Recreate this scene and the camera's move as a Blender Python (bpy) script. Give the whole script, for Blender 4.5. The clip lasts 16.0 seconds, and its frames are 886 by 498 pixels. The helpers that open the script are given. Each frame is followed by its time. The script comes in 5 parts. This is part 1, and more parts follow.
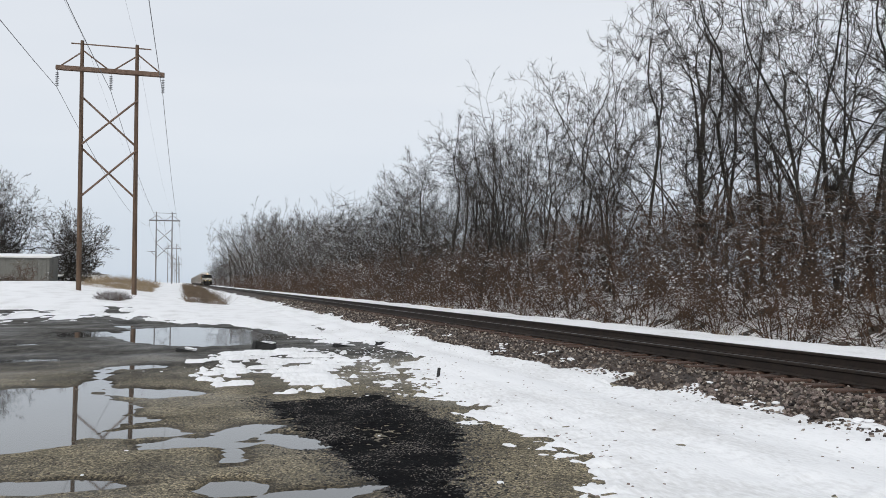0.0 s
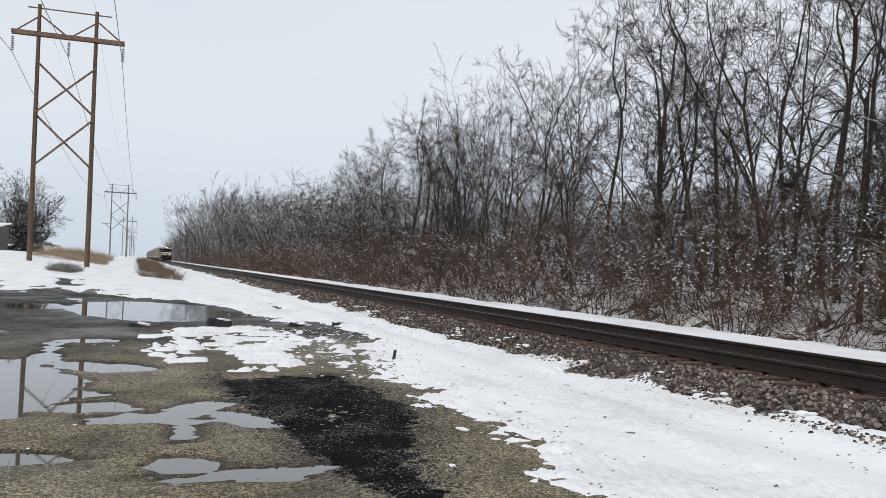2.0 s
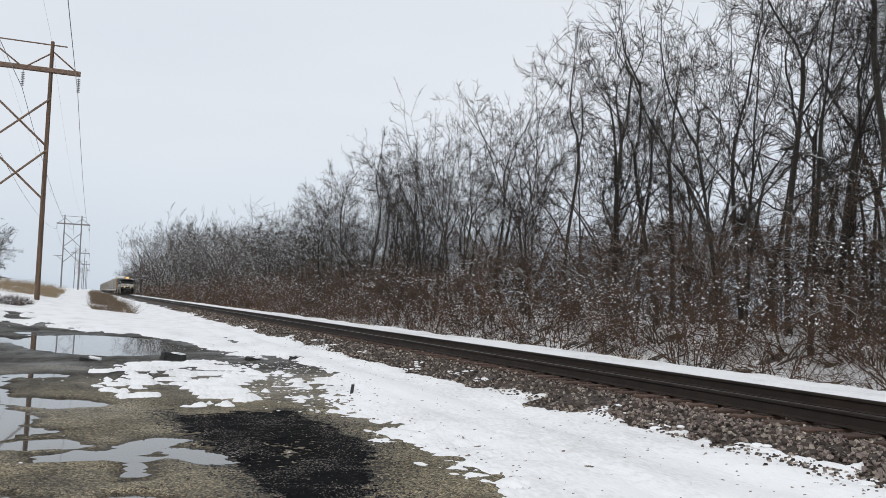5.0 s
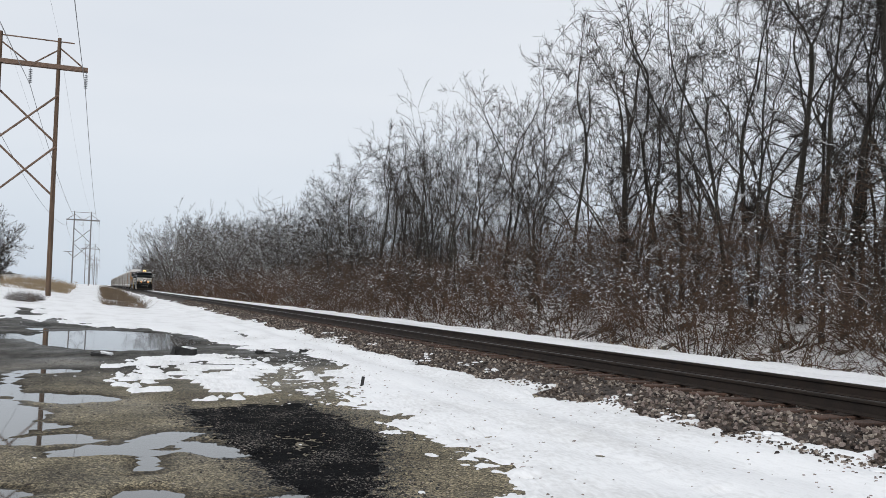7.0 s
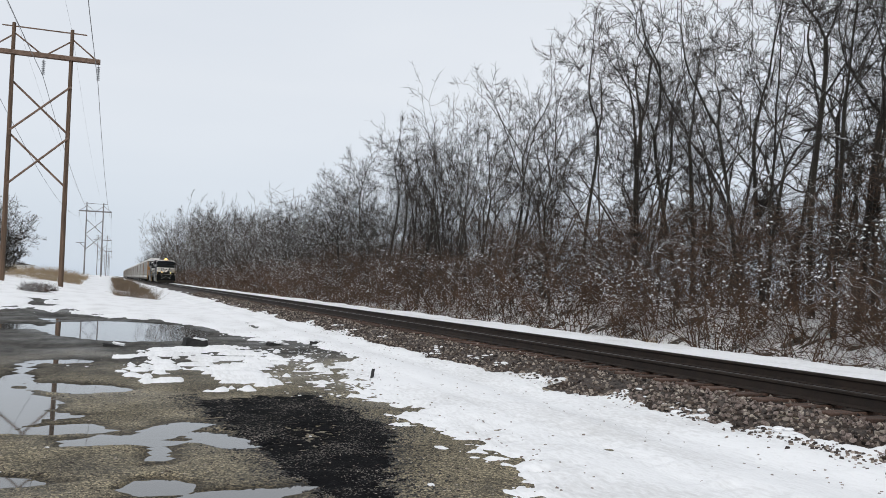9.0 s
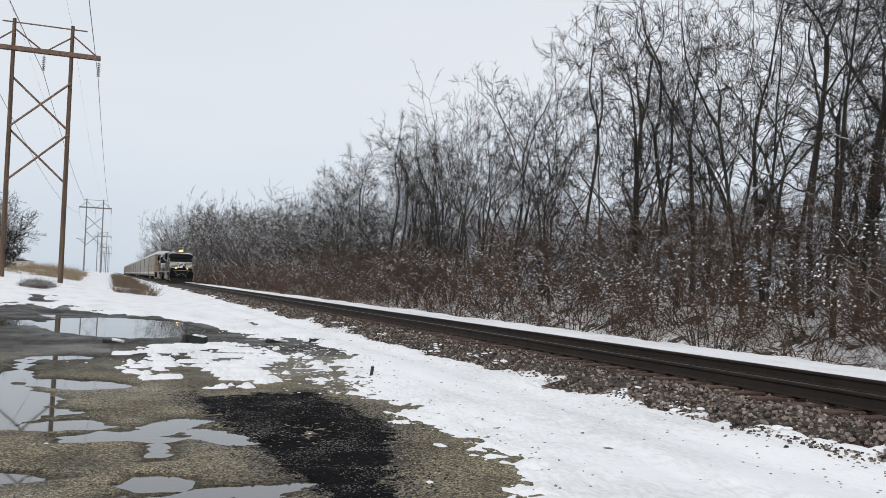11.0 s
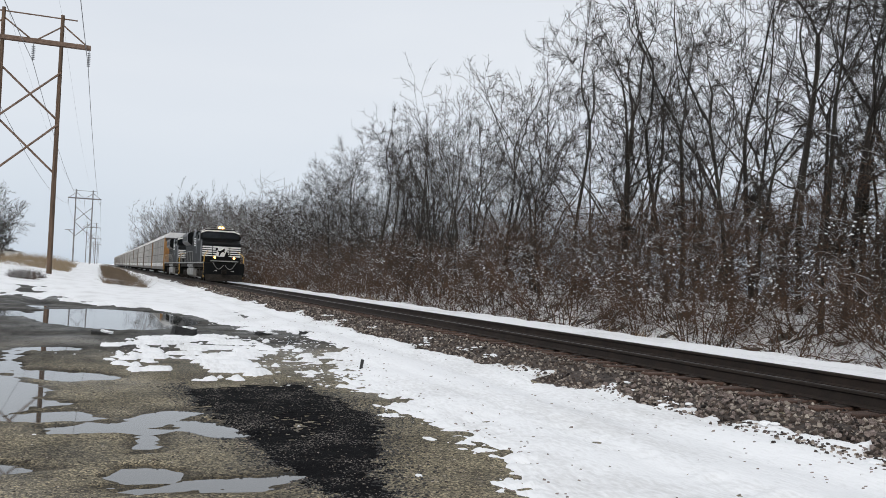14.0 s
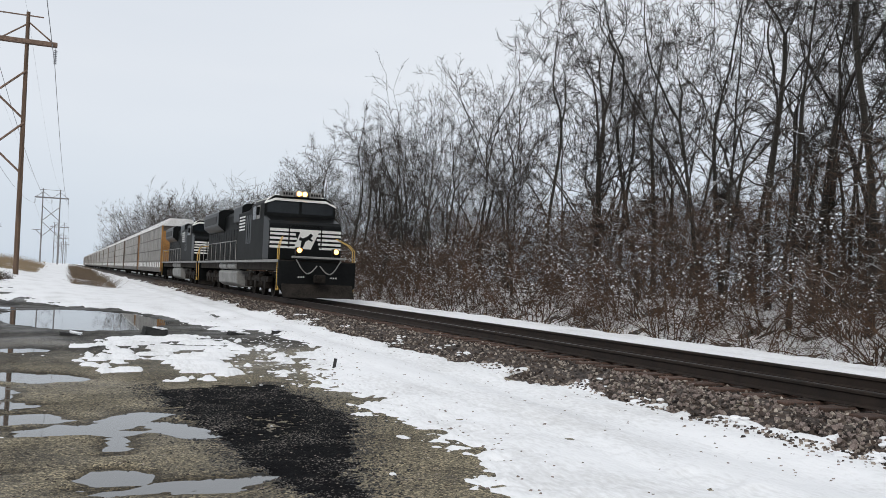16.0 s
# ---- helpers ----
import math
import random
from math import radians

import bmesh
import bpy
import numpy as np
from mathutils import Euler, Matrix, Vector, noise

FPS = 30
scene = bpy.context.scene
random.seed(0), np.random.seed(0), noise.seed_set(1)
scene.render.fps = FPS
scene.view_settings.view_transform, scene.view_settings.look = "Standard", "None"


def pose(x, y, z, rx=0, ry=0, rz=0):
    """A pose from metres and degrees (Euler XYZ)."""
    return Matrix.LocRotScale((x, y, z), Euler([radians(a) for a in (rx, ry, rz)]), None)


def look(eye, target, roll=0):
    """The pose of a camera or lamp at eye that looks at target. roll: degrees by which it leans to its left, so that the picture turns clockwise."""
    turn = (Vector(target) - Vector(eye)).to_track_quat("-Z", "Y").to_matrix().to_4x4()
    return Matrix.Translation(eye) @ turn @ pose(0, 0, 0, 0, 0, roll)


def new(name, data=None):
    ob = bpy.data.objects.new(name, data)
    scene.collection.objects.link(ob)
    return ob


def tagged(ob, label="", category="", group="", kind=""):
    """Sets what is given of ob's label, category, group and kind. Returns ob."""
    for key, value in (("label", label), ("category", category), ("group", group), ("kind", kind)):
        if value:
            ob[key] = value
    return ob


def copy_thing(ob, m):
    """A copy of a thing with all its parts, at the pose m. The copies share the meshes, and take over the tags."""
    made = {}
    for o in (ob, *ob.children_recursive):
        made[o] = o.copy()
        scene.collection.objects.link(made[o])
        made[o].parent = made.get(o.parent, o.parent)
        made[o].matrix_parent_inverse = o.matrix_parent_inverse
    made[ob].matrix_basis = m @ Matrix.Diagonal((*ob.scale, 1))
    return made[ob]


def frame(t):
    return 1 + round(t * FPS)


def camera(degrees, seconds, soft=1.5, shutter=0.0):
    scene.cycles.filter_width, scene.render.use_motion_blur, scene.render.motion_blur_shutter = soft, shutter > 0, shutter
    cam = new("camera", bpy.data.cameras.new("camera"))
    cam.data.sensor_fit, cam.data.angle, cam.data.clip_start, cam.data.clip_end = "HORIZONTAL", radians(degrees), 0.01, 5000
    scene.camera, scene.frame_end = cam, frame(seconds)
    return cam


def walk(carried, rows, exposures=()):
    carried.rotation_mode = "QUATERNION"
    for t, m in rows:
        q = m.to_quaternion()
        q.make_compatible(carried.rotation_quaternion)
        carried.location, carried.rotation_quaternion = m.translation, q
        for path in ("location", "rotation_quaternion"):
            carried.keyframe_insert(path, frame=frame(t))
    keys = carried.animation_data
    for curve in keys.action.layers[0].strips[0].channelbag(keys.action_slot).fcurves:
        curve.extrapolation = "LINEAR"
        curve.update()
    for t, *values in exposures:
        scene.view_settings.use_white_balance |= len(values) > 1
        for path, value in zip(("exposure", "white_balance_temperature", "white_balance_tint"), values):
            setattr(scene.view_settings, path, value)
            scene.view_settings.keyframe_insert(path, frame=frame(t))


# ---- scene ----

# ---- camera ----
EYE = Vector((0.0, 0.0, 1.6))
cam = camera(55.2, 16.0, soft=0.6)
# seconds, heading clockwise from the track's direction, tilt up, lean (degrees)
HEADINGS = (
    (0, 17.04, 2.38, 0.34), (0.5, 17.44, 1.46, 1.05), (1, 18.49, 1.54, 1.83),
    (1.5, 19.32, 1.59, 2.27), (2, 19.78, 1.32, 2.26), (2.5, 20.59, 2.52, 2.80),
    (3, 22.20, 4.43, 3.51), (3.5, 22.46, 4.55, 3.29), (4, 22.61, 4.21, 3.00),
    (6.5, 22.02, 3.26, 1.77), (7, 21.91, 3.09, 1.69), (7.5, 21.58, 3.16, 1.27),
    (8, 21.25, 3.25, 1.53), (8.5, 21.21, 2.90, 1.93), (9, 21.22, 2.59, 2.01),
    (11.5, 21.24, 2.41, 2.26), (12, 21.31, 2.31, 2.19), (12.5, 21.39, 2.13, 2.28),
    (13, 21.49, 1.91, 2.43), (13.5, 21.61, 1.82, 2.46), (14, 21.88, 2.05, 2.68),
    (14.5, 22.56, 2.36, 2.69), (15, 23.38, 1.97, 2.86), (15.5, 23.88, 1.59, 2.87),
    (16, 23.72, 2.01, 2.33),
)


def aim(heading, tilt):
    h, e = radians(heading), radians(tilt)
    return EYE + Vector((math.sin(h) * math.cos(e), math.cos(h) * math.cos(e), math.sin(e)))


walk(cam, [(t, look(EYE, aim(h, e), lean)) for t, h, e, lean in HEADINGS], [(0.0, 0.0), (16.0, 0.0)])

# ---- overcast sky ----
world = bpy.data.worlds.new("overcast")
scene.world = world
world.use_nodes = True
wn, wl = world.node_tree.nodes, world.node_tree.links
wn.clear()
w_out, w_cloud, w_sky = wn.new("ShaderNodeOutputWorld"), wn.new("ShaderNodeBackground"), wn.new("ShaderNodeBackground")
w_mix, w_tex = wn.new("ShaderNodeMixShader"), wn.new("ShaderNodeTexSky")
w_tex.sky_type, w_tex.sun_disc = "NISHITA", False
w_tex.sun_elevation, w_tex.sun_rotation = radians(34), radians(215)
w_co, w_map, w_noise, w_ramp = wn.new("ShaderNodeTexCoord"), wn.new("ShaderNodeMapping"), wn.new("ShaderNodeTexNoise"), wn.new("ShaderNodeValToRGB")
w_map.inputs["Scale"].default_value = (1.0, 1.0, 4.0)
w_noise.inputs["Scale"].default_value = 1.3
w_noise.inputs["Detail"].default_value = 4.0
w_ramp.color_ramp.elements[0].position, w_ramp.color_ramp.elements[1].position = 0.3, 0.7
w_ramp.color_ramp.elements[0].color = (0.705, 0.75, 0.815, 1)
w_ramp.color_ramp.elements[1].color = (0.785, 0.818, 0.865, 1)
wl.new(w_co.outputs["Generated"], w_map.inputs["Vector"])
wl.new(w_map.outputs["Vector"], w_noise.inputs["Vector"])
wl.new(w_noise.outputs["Fac"], w_ramp.inputs["Fac"])
w_sep, w_low, w_dull = wn.new("ShaderNodeSeparateXYZ"), wn.new("ShaderNodeMapRange"), wn.new("ShaderNodeMixRGB")
w_low.inputs["From Min"].default_value, w_low.inputs["From Max"].default_value = 0.22, -0.02
w_dull.blend_type = "MULTIPLY"
w_dull.inputs["Color2"].default_value = (0.78, 0.84, 0.905, 1)
wl.new(w_co.outputs["Generated"], w_sep.inputs[0])
wl.new(w_sep.outputs["Z"], w_low.inputs["Value"])
wl.new(w_low.outputs[0], w_dull.inputs["Fac"])
wl.new(w_ramp.outputs["Color"], w_dull.inputs["Color1"])
wl.new(w_dull.outputs["Color"], w_cloud.inputs["Color"])
wl.new(w_tex.outputs["Color"], w_sky.inputs["Color"])
w_sky.inputs["Strength"].default_value = 0.1
w_cloud.inputs["Strength"].default_value = 1.04
w_mix.inputs["Fac"].default_value = 0.06
wl.new(w_cloud.outputs[0], w_mix.inputs[1])
wl.new(w_sky.outputs[0], w_mix.inputs[2])
wl.new(w_mix.outputs[0], w_out.inputs["Surface"])
sun = new("sun", bpy.data.lights.new("sun", "SUN"))
sun.data.energy, sun.data.angle, sun.data.color = 1.1, radians(20), (1.0, 0.95, 0.88)
sun.matrix_world = look((-34, -48, 40), (0, 0, 0))


# ---- materials ----
def material(name, dark, light, scale=6.0, fine=60.0, rough=0.8, metal=0.0, bump=0.3, depth=0.01, spread=(0.35, 0.65),
             cap=0.0, cap_from=0.35, spec=0.5, stretch=(1, 1, 1), vary=0.0):
    """A surface mottled at two scales between two colours; cap: how much snow lies on what faces up."""
    m = bpy.data.materials.new(name)
    m.use_nodes = True
    n, l = m.node_tree.nodes, m.node_tree.links
    b = n["Principled BSDF"]
    co, mp = n.new("ShaderNodeTexCoord"), n.new("ShaderNodeMapping")
    mp.inputs["Scale"].default_value = stretch
    l.new(co.outputs["Object"], mp.inputs["Vector"])
    big, small = n.new("ShaderNodeTexNoise"), n.new("ShaderNodeTexNoise")
    for tex, s in ((big, scale), (small, fine)):
        tex.inputs["Scale"].default_value, tex.inputs["Detail"].default_value = s, 5.0
        l.new(mp.outputs["Vector"], tex.inputs["Vector"])
    mix = n.new("ShaderNodeMath")
    mix.operation = "MULTIPLY_ADD"
    l.new(small.outputs["Fac"], mix.inputs[0])
    mix.inputs[1].default_value = 0.45
    half = n.new("ShaderNodeMath")
    half.operation = "MULTIPLY"
    half.inputs[1].default_value = 0.55
    l.new(big.outputs["Fac"], half.inputs[0])
    l.new(half.outputs[0], mix.inputs[2])
    ramp = n.new("ShaderNodeValToRGB")
    ramp.color_ramp.elements[0].position, ramp.color_ramp.elements[1].position = spread
    ramp.color_ramp.elements[0].color, ramp.color_ramp.elements[1].color = (*dark, 1), (*light, 1)
    l.new(mix.outputs[0], ramp.inputs["Fac"])
    colour = ramp.outputs["Color"]
    if vary:
        info, hsv, rng = n.new("ShaderNodeObjectInfo"), n.new("ShaderNodeHueSaturation"), n.new("ShaderNodeMapRange")
        rng.inputs["To Min"].default_value, rng.inputs["To Max"].default_value = 1 - vary, 1 + vary
        l.new(info.outputs["Random"], rng.inputs["Value"])
        l.new(rng.outputs[0], hsv.inputs["Value"])
        l.new(colour, hsv.inputs["Color"])
        colour = hsv.outputs["Color"]
    b.inputs["Roughness"].default_value, b.inputs["Metallic"].default_value = rough, metal
    b.inputs["Specular IOR Level"].default_value = spec
    if cap:
        geo, sep, up, patch, both = (n.new("ShaderNodeNewGeometry"), n.new("ShaderNodeSeparateXYZ"), n.new("ShaderNodeMapRange"),
                                     n.new("ShaderNodeTexNoise"), n.new("ShaderNodeMath"))
        snow_mix, rng2 = n.new("ShaderNodeMixRGB"), n.new("ShaderNodeMapRange")
        l.new(geo.outputs["Normal"], sep.inputs[0])
        l.new(sep.outputs["Z"], up.inputs["Value"])
        up.inputs["From Min"].default_value, up.inputs["From Max"].default_value = cap_from, cap_from + 0.2
        patch.inputs["Scale"].default_value, patch.inputs["Detail"].default_value = 1.7, 6.0
        l.new(geo.outputs["Position"], patch.inputs["Vector"])
        l.new(patch.outputs["Fac"], rng2.inputs["Value"])
        rng2.inputs["From Min"].default_value, rng2.inputs["From Max"].default_value = 0.62 - 0.3 * cap, 0.68 - 0.3 * cap
        both.operation = "MULTIPLY"
        l.new(up.outputs[0], both.inputs[0])
        l.new(rng2.outputs[0], both.inputs[1])
        l.new(both.outputs[0], snow_mix.inputs["Fac"])
        l.new(colour, snow_mix.inputs["Color1"])
        snow_mix.inputs["Color2"].default_value = (0.8, 0.81, 0.82, 1)
        colour = snow_mix.outputs["Color"]
    l.new(colour, b.inputs["Base Color"])
    if bump:
        bp = n.new("ShaderNodeBump")
        bp.inputs["Strength"].default_value, bp.inputs["Distance"].default_value = bump, depth
        l.new(small.outputs["Fac"], bp.inputs["Height"])
        l.new(bp.outputs[0], b.inputs["Normal"])
    return m


def glow(name, colour, strength):
    m = bpy.data.materials.new(name)
    m.use_nodes = True
    b = m.node_tree.nodes["Principled BSDF"]
    b.inputs["Base Color"].default_value = (0.9, 0.85, 0.7, 1)
    b.inputs["Emission Color"].default_value, b.inputs["Emission Strength"].default_value = (*colour, 1), strength
    return m


SNOW = material("snow", (0.66, 0.652, 0.645), (0.88, 0.88, 0.885), 1.1, 22, 0.7, bump=0.5, depth=0.03, spread=(0.30, 0.52), stretch=(1, 0.4, 1))
FRESH_SNOW = material("fresh_snow", (0.80, 0.81, 0.82), (0.88, 0.88, 0.89), 3, 26, 0.7, bump=0.3)
BARK = material("bark", (0.009, 0.0078, 0.0068), (0.048, 0.041, 0.032), 2.5, 28, 0.9, bump=0.6, stretch=(1, 1, 0.25), cap=0.6, vary=0.3)
TWIG = material("twig", (0.012, 0.010, 0.0082), (0.042, 0.034, 0.027), 0.8, 9, 0.9, bump=0, cap=0.36, cap_from=0.35, vary=0.25)
SAPLING = material("sapling_twig", (0.016, 0.0125, 0.010), (0.064, 0.047, 0.035), 0.8, 9, 0.9, bump=0, cap=0.12, cap_from=0.5)
BRUSH = material("brush", (0.019, 0.014, 0.009), (0.116, 0.064, 0.038), 0.5, 7, 0.9, bump=0, cap=0.25, cap_from=0.4, vary=0.35)
# snow on top; base paler than TWIG, distance haze put into the colour
FROSTED_HAZY = material("frosted_hazy_twig", (0.021, 0.0175, 0.0145), (0.066, 0.055, 0.045), 0.5, 6, 0.9, bump=0, cap=0.42, cap_from=0.3, vary=0.25)
# pylon timber for far off, its brown greyed to paint in the haze
HAZED_WOOD = material("hazed_grey_wood", (0.12, 0.115, 0.115), (0.26, 0.25, 0.25), 3, 30, 0.9, bump=0.3)
POLE_WOOD = material("pole_wood", (0.035, 0.022, 0.015), (0.175, 0.112, 0.072), 1.2, 24, 0.85, bump=0.5, stretch=(6, 6, 0.4))
ARM_WOOD = material("arm_wood", (0.10, 0.065, 0.045), (0.24, 0.16, 0.12), 3, 30, 0.85, bump=0.4)
INSULATOR = material("insulator_glass", (0.16, 0.17, 0.19), (0.3, 0.31, 0.33), 8, 60, 0.25, bump=0)
WIRE = material("wire", (0.12, 0.12, 0.125), (0.2, 0.2, 0.21), 3, 30, 0.5, 0.6, bump=0)
RAIL = material("rusty_rail", (0.012, 0.008, 0.006), (0.036, 0.023, 0.016), 4, 50, 0.75, 0.2, bump=0.4, depth=0.004)
RAIL_HEAD = material("worn_rail_head", (0.09, 0.083, 0.078), (0.17, 0.16, 0.15), 3, 40, 0.3, 0.9, bump=0.1)
TIE = material("sleeper_wood", (0.030, 0.018, 0.013), (0.130, 0.072, 0.050), 5, 50, 0.9, bump=0.7, vary=0.3)
STONE = material("ballast_stone", (0.09, 0.07, 0.062), (0.34, 0.27, 0.24), 3, 25, 0.85, bump=0.5, depth=0.006)
BALLAST_BED = material("ballast_bed", (0.012, 0.009, 0.0075), (0.10, 0.076, 0.062), 9, 34, 0.9, bump=1.0, depth=0.03)
DRY_GRASS = material("dry_grass", (0.20, 0.145, 0.09), (0.45, 0.34, 0.21), 2, 20, 0.9, bump=0, vary=0.2)
BLACK_PAINT = material("black_paint", (0.003, 0.0035, 0.0036), (0.009, 0.0098, 0.0098), 1.5, 20, 0.35, bump=0.05, depth=0.002, spec=0.12)
GREY_PAINT = material("dusty_black_paint", (0.002, 0.0024, 0.0024), (0.013, 0.014, 0.0132), 1.2, 14, 0.55, bump=0.08, depth=0.003, spec=0.07)
TRUCK_DIRT = material("dirty_steel", (0.008, 0.007, 0.006), (0.04, 0.034, 0.029), 2, 20, 0.9, 0.0, bump=0.3, spec=0.15)
WHITE_PAINT = material("white_paint", (0.62, 0.61, 0.58), (0.82, 0.81, 0.78), 1.6, 18, 0.45, bump=0.05)
YELLOW_PAINT = material("yellow_paint", (0.45, 0.27, 0.05), (0.62, 0.40, 0.09), 2, 20, 0.5, bump=0.05)
CAB_GLASS = material("cab_glass", (0.008, 0.010, 0.012), (0.014, 0.017, 0.02), 2, 20, 0.15, bump=0, spec=0.3)
TANK_GREY = material("tank_grey", (0.13, 0.13, 0.125), (0.30, 0.295, 0.28), 1.5, 15, 0.6, bump=0.1)
RACK_PANEL = material("rack_panel_galvanised", (0.19, 0.18, 0.165), (0.36, 0.345, 0.318), 0.5, 9, 0.65, 0.0, bump=0.15, vary=0.3)
RACK_DARK = material("rack_dark_steel", (0.07, 0.064, 0.058), (0.15, 0.135, 0.12), 1, 12, 0.75, 0.0, bump=0.2, vary=0.25)
RACK_ORANGE = material("rack_orange_paint", (0.20, 0.095, 0.03), (0.40, 0.20, 0.055), 1, 12, 0.6, bump=0.1)
RACK_BROWN = material("rack_brown_paint", (0.06, 0.04, 0.028), (0.14, 0.09, 0.06), 1, 12, 0.7, bump=0.1, vary=0.3)
RACK_ROOF = material("rack_roof_snowy", (0.56, 0.55, 0.53), (0.80, 0.80, 0.80), 0.8, 10, 0.7, bump=0.2)
HEADLIGHT = glow("headlight", (1.0, 0.40, 0.05), 11.0)
WEEDS = material("brown_weeds", (0.075, 0.055, 0.038), (0.23, 0.165, 0.105), 1.5, 12, 0.9, bump=0)
DITCHLIGHT = glow("ditch_light", (1.0, 0.34, 0.03), 9.0)
SHED_WALL = material("shed_sheet", (0.11, 0.11, 0.098), (0.19, 0.185, 0.165), 0.6, 8, 0.7, 0.1, bump=0.2)
RUBBER = material("black_rubber", (0.012, 0.012, 0.012), (0.03, 0.03, 0.03), 4, 30, 0.7, bump=0.2)


# ---- building helpers ----
def obj_from(name, verts, faces, mat, parent=None, label="", smooth=False):
    me = bpy.data.meshes.new(name)
    me.from_pydata([tuple(v) for v in verts], [], faces)
    me.materials.append(mat)
    if smooth:
        me.polygons.foreach_set("use_smooth", [True] * len(me.polygons))
    me.update()
    ob = new(name, me)
    if parent:
        ob.parent = parent
    if label:
        ob["label"] = label
    return ob


def part(name, bm, mat, parent=None, label="", bevel=0.0, smooth=False):
    """Link a bmesh as one object under a thing or a part."""
    if bevel:
        bmesh.ops.bevel(bm, geom=[e for e in bm.edges if e.calc_face_angle(0) > 0.6], offset=bevel, segments=1, affect="EDGES")
    me = bpy.data.meshes.new(name)
    bm.to_mesh(me)
    bm.free()
    me.materials.append(mat)
    if smooth:
        me.polygons.foreach_set("use_smooth", [True] * len(me.polygons))
    ob = new(name, me)
    if parent:
        ob.parent = parent
    if label:
        ob["label"] = label
    return ob


def empty(name, m=None):
    ob = new(name)
    if m is not None:
        ob.matrix_basis = m
    return ob


def box(bm, x0, x1, y0, y1, z0, z1):
    m = Matrix.Translation(((x0 + x1) / 2, (y0 + y1) / 2, (z0 + z1) / 2)) @ Matrix.Diagonal((abs(x1 - x0), abs(y1 - y0), abs(z1 - z0), 1))
    bmesh.ops.create_cube(bm, size=1.0, matrix=m)
    return bm


def boxes(*rows):
    bm = bmesh.new()
    for r in rows:
        box(bm, *r)
    return bm


def rod(bm, a, b, r0, r1=None, sides=8):
    a, b = Vector(a), Vector(b)
    turn = (b - a).to_track_quat("Z", "Y").to_matrix().to_4x4()
    bmesh.ops.create_cone(bm, cap_ends=True, segments=sides, radius1=r0, radius2=r0 if r1 is None else r1, depth=(b - a).length,
                          matrix=Matrix.Translation((a + b) / 2) @ turn)
    return bm


def rods(r, *pairs, sides=6):
    bm = bmesh.new()
    for a, b in pairs:
        rod(bm, a, b, r, sides=sides)
    return bm


def prism(profile, y0, y1):
    """A profile in x and z, drawn out along y."""
    bm = bmesh.new()
    a = [bm.verts.new((x, y0, z)) for x, z in profile]
    b = [bm.verts.new((x, y1, z)) for x, z in profile]
    n = len(a)
    bm.faces.new(a[::-1])
    bm.faces.new(b)
    for i in range(n):
        bm.faces.new((a[i], a[(i + 1) % n], b[(i + 1) % n], b[i]))
    bmesh.ops.recalc_face_normals(bm, faces=bm.faces)
    return bm


def lattice(ix, iy, seed):
    h = (ix.astype(np.int64) * 374761393 + iy.astype(np.int64) * 668265263 + seed * 974634777) & 0x7FFFFFFF
    h = ((h ^ (h >> 13)) * 1274126177) & 0x7FFFFFFF
    return ((h ^ (h >> 16)) & 0xFFFF) / 65535.0


def smooth_noise(x, y, seed):
    ix, iy = np.floor(x), np.floor(y)
    fx, fy = x - ix, y - iy
    fx, fy = fx * fx * (3 - 2 * fx), fy * fy * (3 - 2 * fy)
    a, b = lattice(ix, iy, seed), lattice(ix + 1, iy, seed)
    c, d = lattice(ix, iy + 1, seed), lattice(ix + 1, iy + 1, seed)
    return (a + (b - a) * fx) * (1 - fy) + (c + (d - c) * fx) * fy


def fbm(x, y, size, seed=0, octaves=4):
    """Layered noise from -1 to 1 with bumps of that size in metres."""
    total, amp, s = 0.0, 0.5, 1.0 / size
    for k in range(octaves):
        total = total + amp * (2 * smooth_noise(x * s + 17.3 * k, y * s - 9.1 * k, seed + k) - 1)
        amp, s = amp * 0.5, s * 2.03
    return total


def step(a, b, v):
    u = np.clip((v - a) / (b - a), 0, 1)
    return u * u * (3 - 2 * u)


def steps(a, b, first, growth, most):
    out, d = [a], first
    while out[-1] < b:
        out.append(out[-1] + d)
        d = min(d * growth, most)
    return out


def sheet(name, xs, ys, height, mat, keep=None):
    """A grid with its heights; keep: a mask of corners whose faces stay."""
    xs, ys = np.array(xs), np.array(ys)
    gx, gy = np.meshgrid(xs, ys)
    z = height(gx, gy)
    nx, ny = len(xs), len(ys)
    verts = np.stack([gx, gy, z], -1).reshape(-1, 3)
    i = (np.arange(ny - 1)[:, None] * nx + np.arange(nx - 1)[None]).reshape(-1)
    faces = np.stack([i, i + 1, i + nx + 1, i + nx], 1)
    if keep is not None:
        k = keep(gx, gy).reshape(-1)
        faces = faces[k[faces].any(1)]
        used = np.unique(faces)
        back = np.zeros(len(verts), int)
        back[used] = np.arange(len(used))
        verts, faces = verts[used], back[faces]
    me = bpy.data.meshes.new(name)
    me.vertices.add(len(verts))
    me.vertices.foreach_set("co", verts.reshape(-1))
    me.loops.add(faces.size)
    me.loops.foreach_set("vertex_index", faces.reshape(-1).astype(np.int32))
    me.polygons.add(len(faces))
    me.polygons.foreach_set("loop_start", np.arange(0, faces.size, 4, dtype=np.int32))
    me.polygons.foreach_set("use_smooth", np.ones(len(faces), bool))
    me.update(calc_edges=True)
    me.validate()
    me.materials.append(mat)
    return new(name, me)

# ---- ground, puddles and snow ----
TRACK_X, RAIL_TOP = 8.9, 0.545
WATER_Z = -0.02

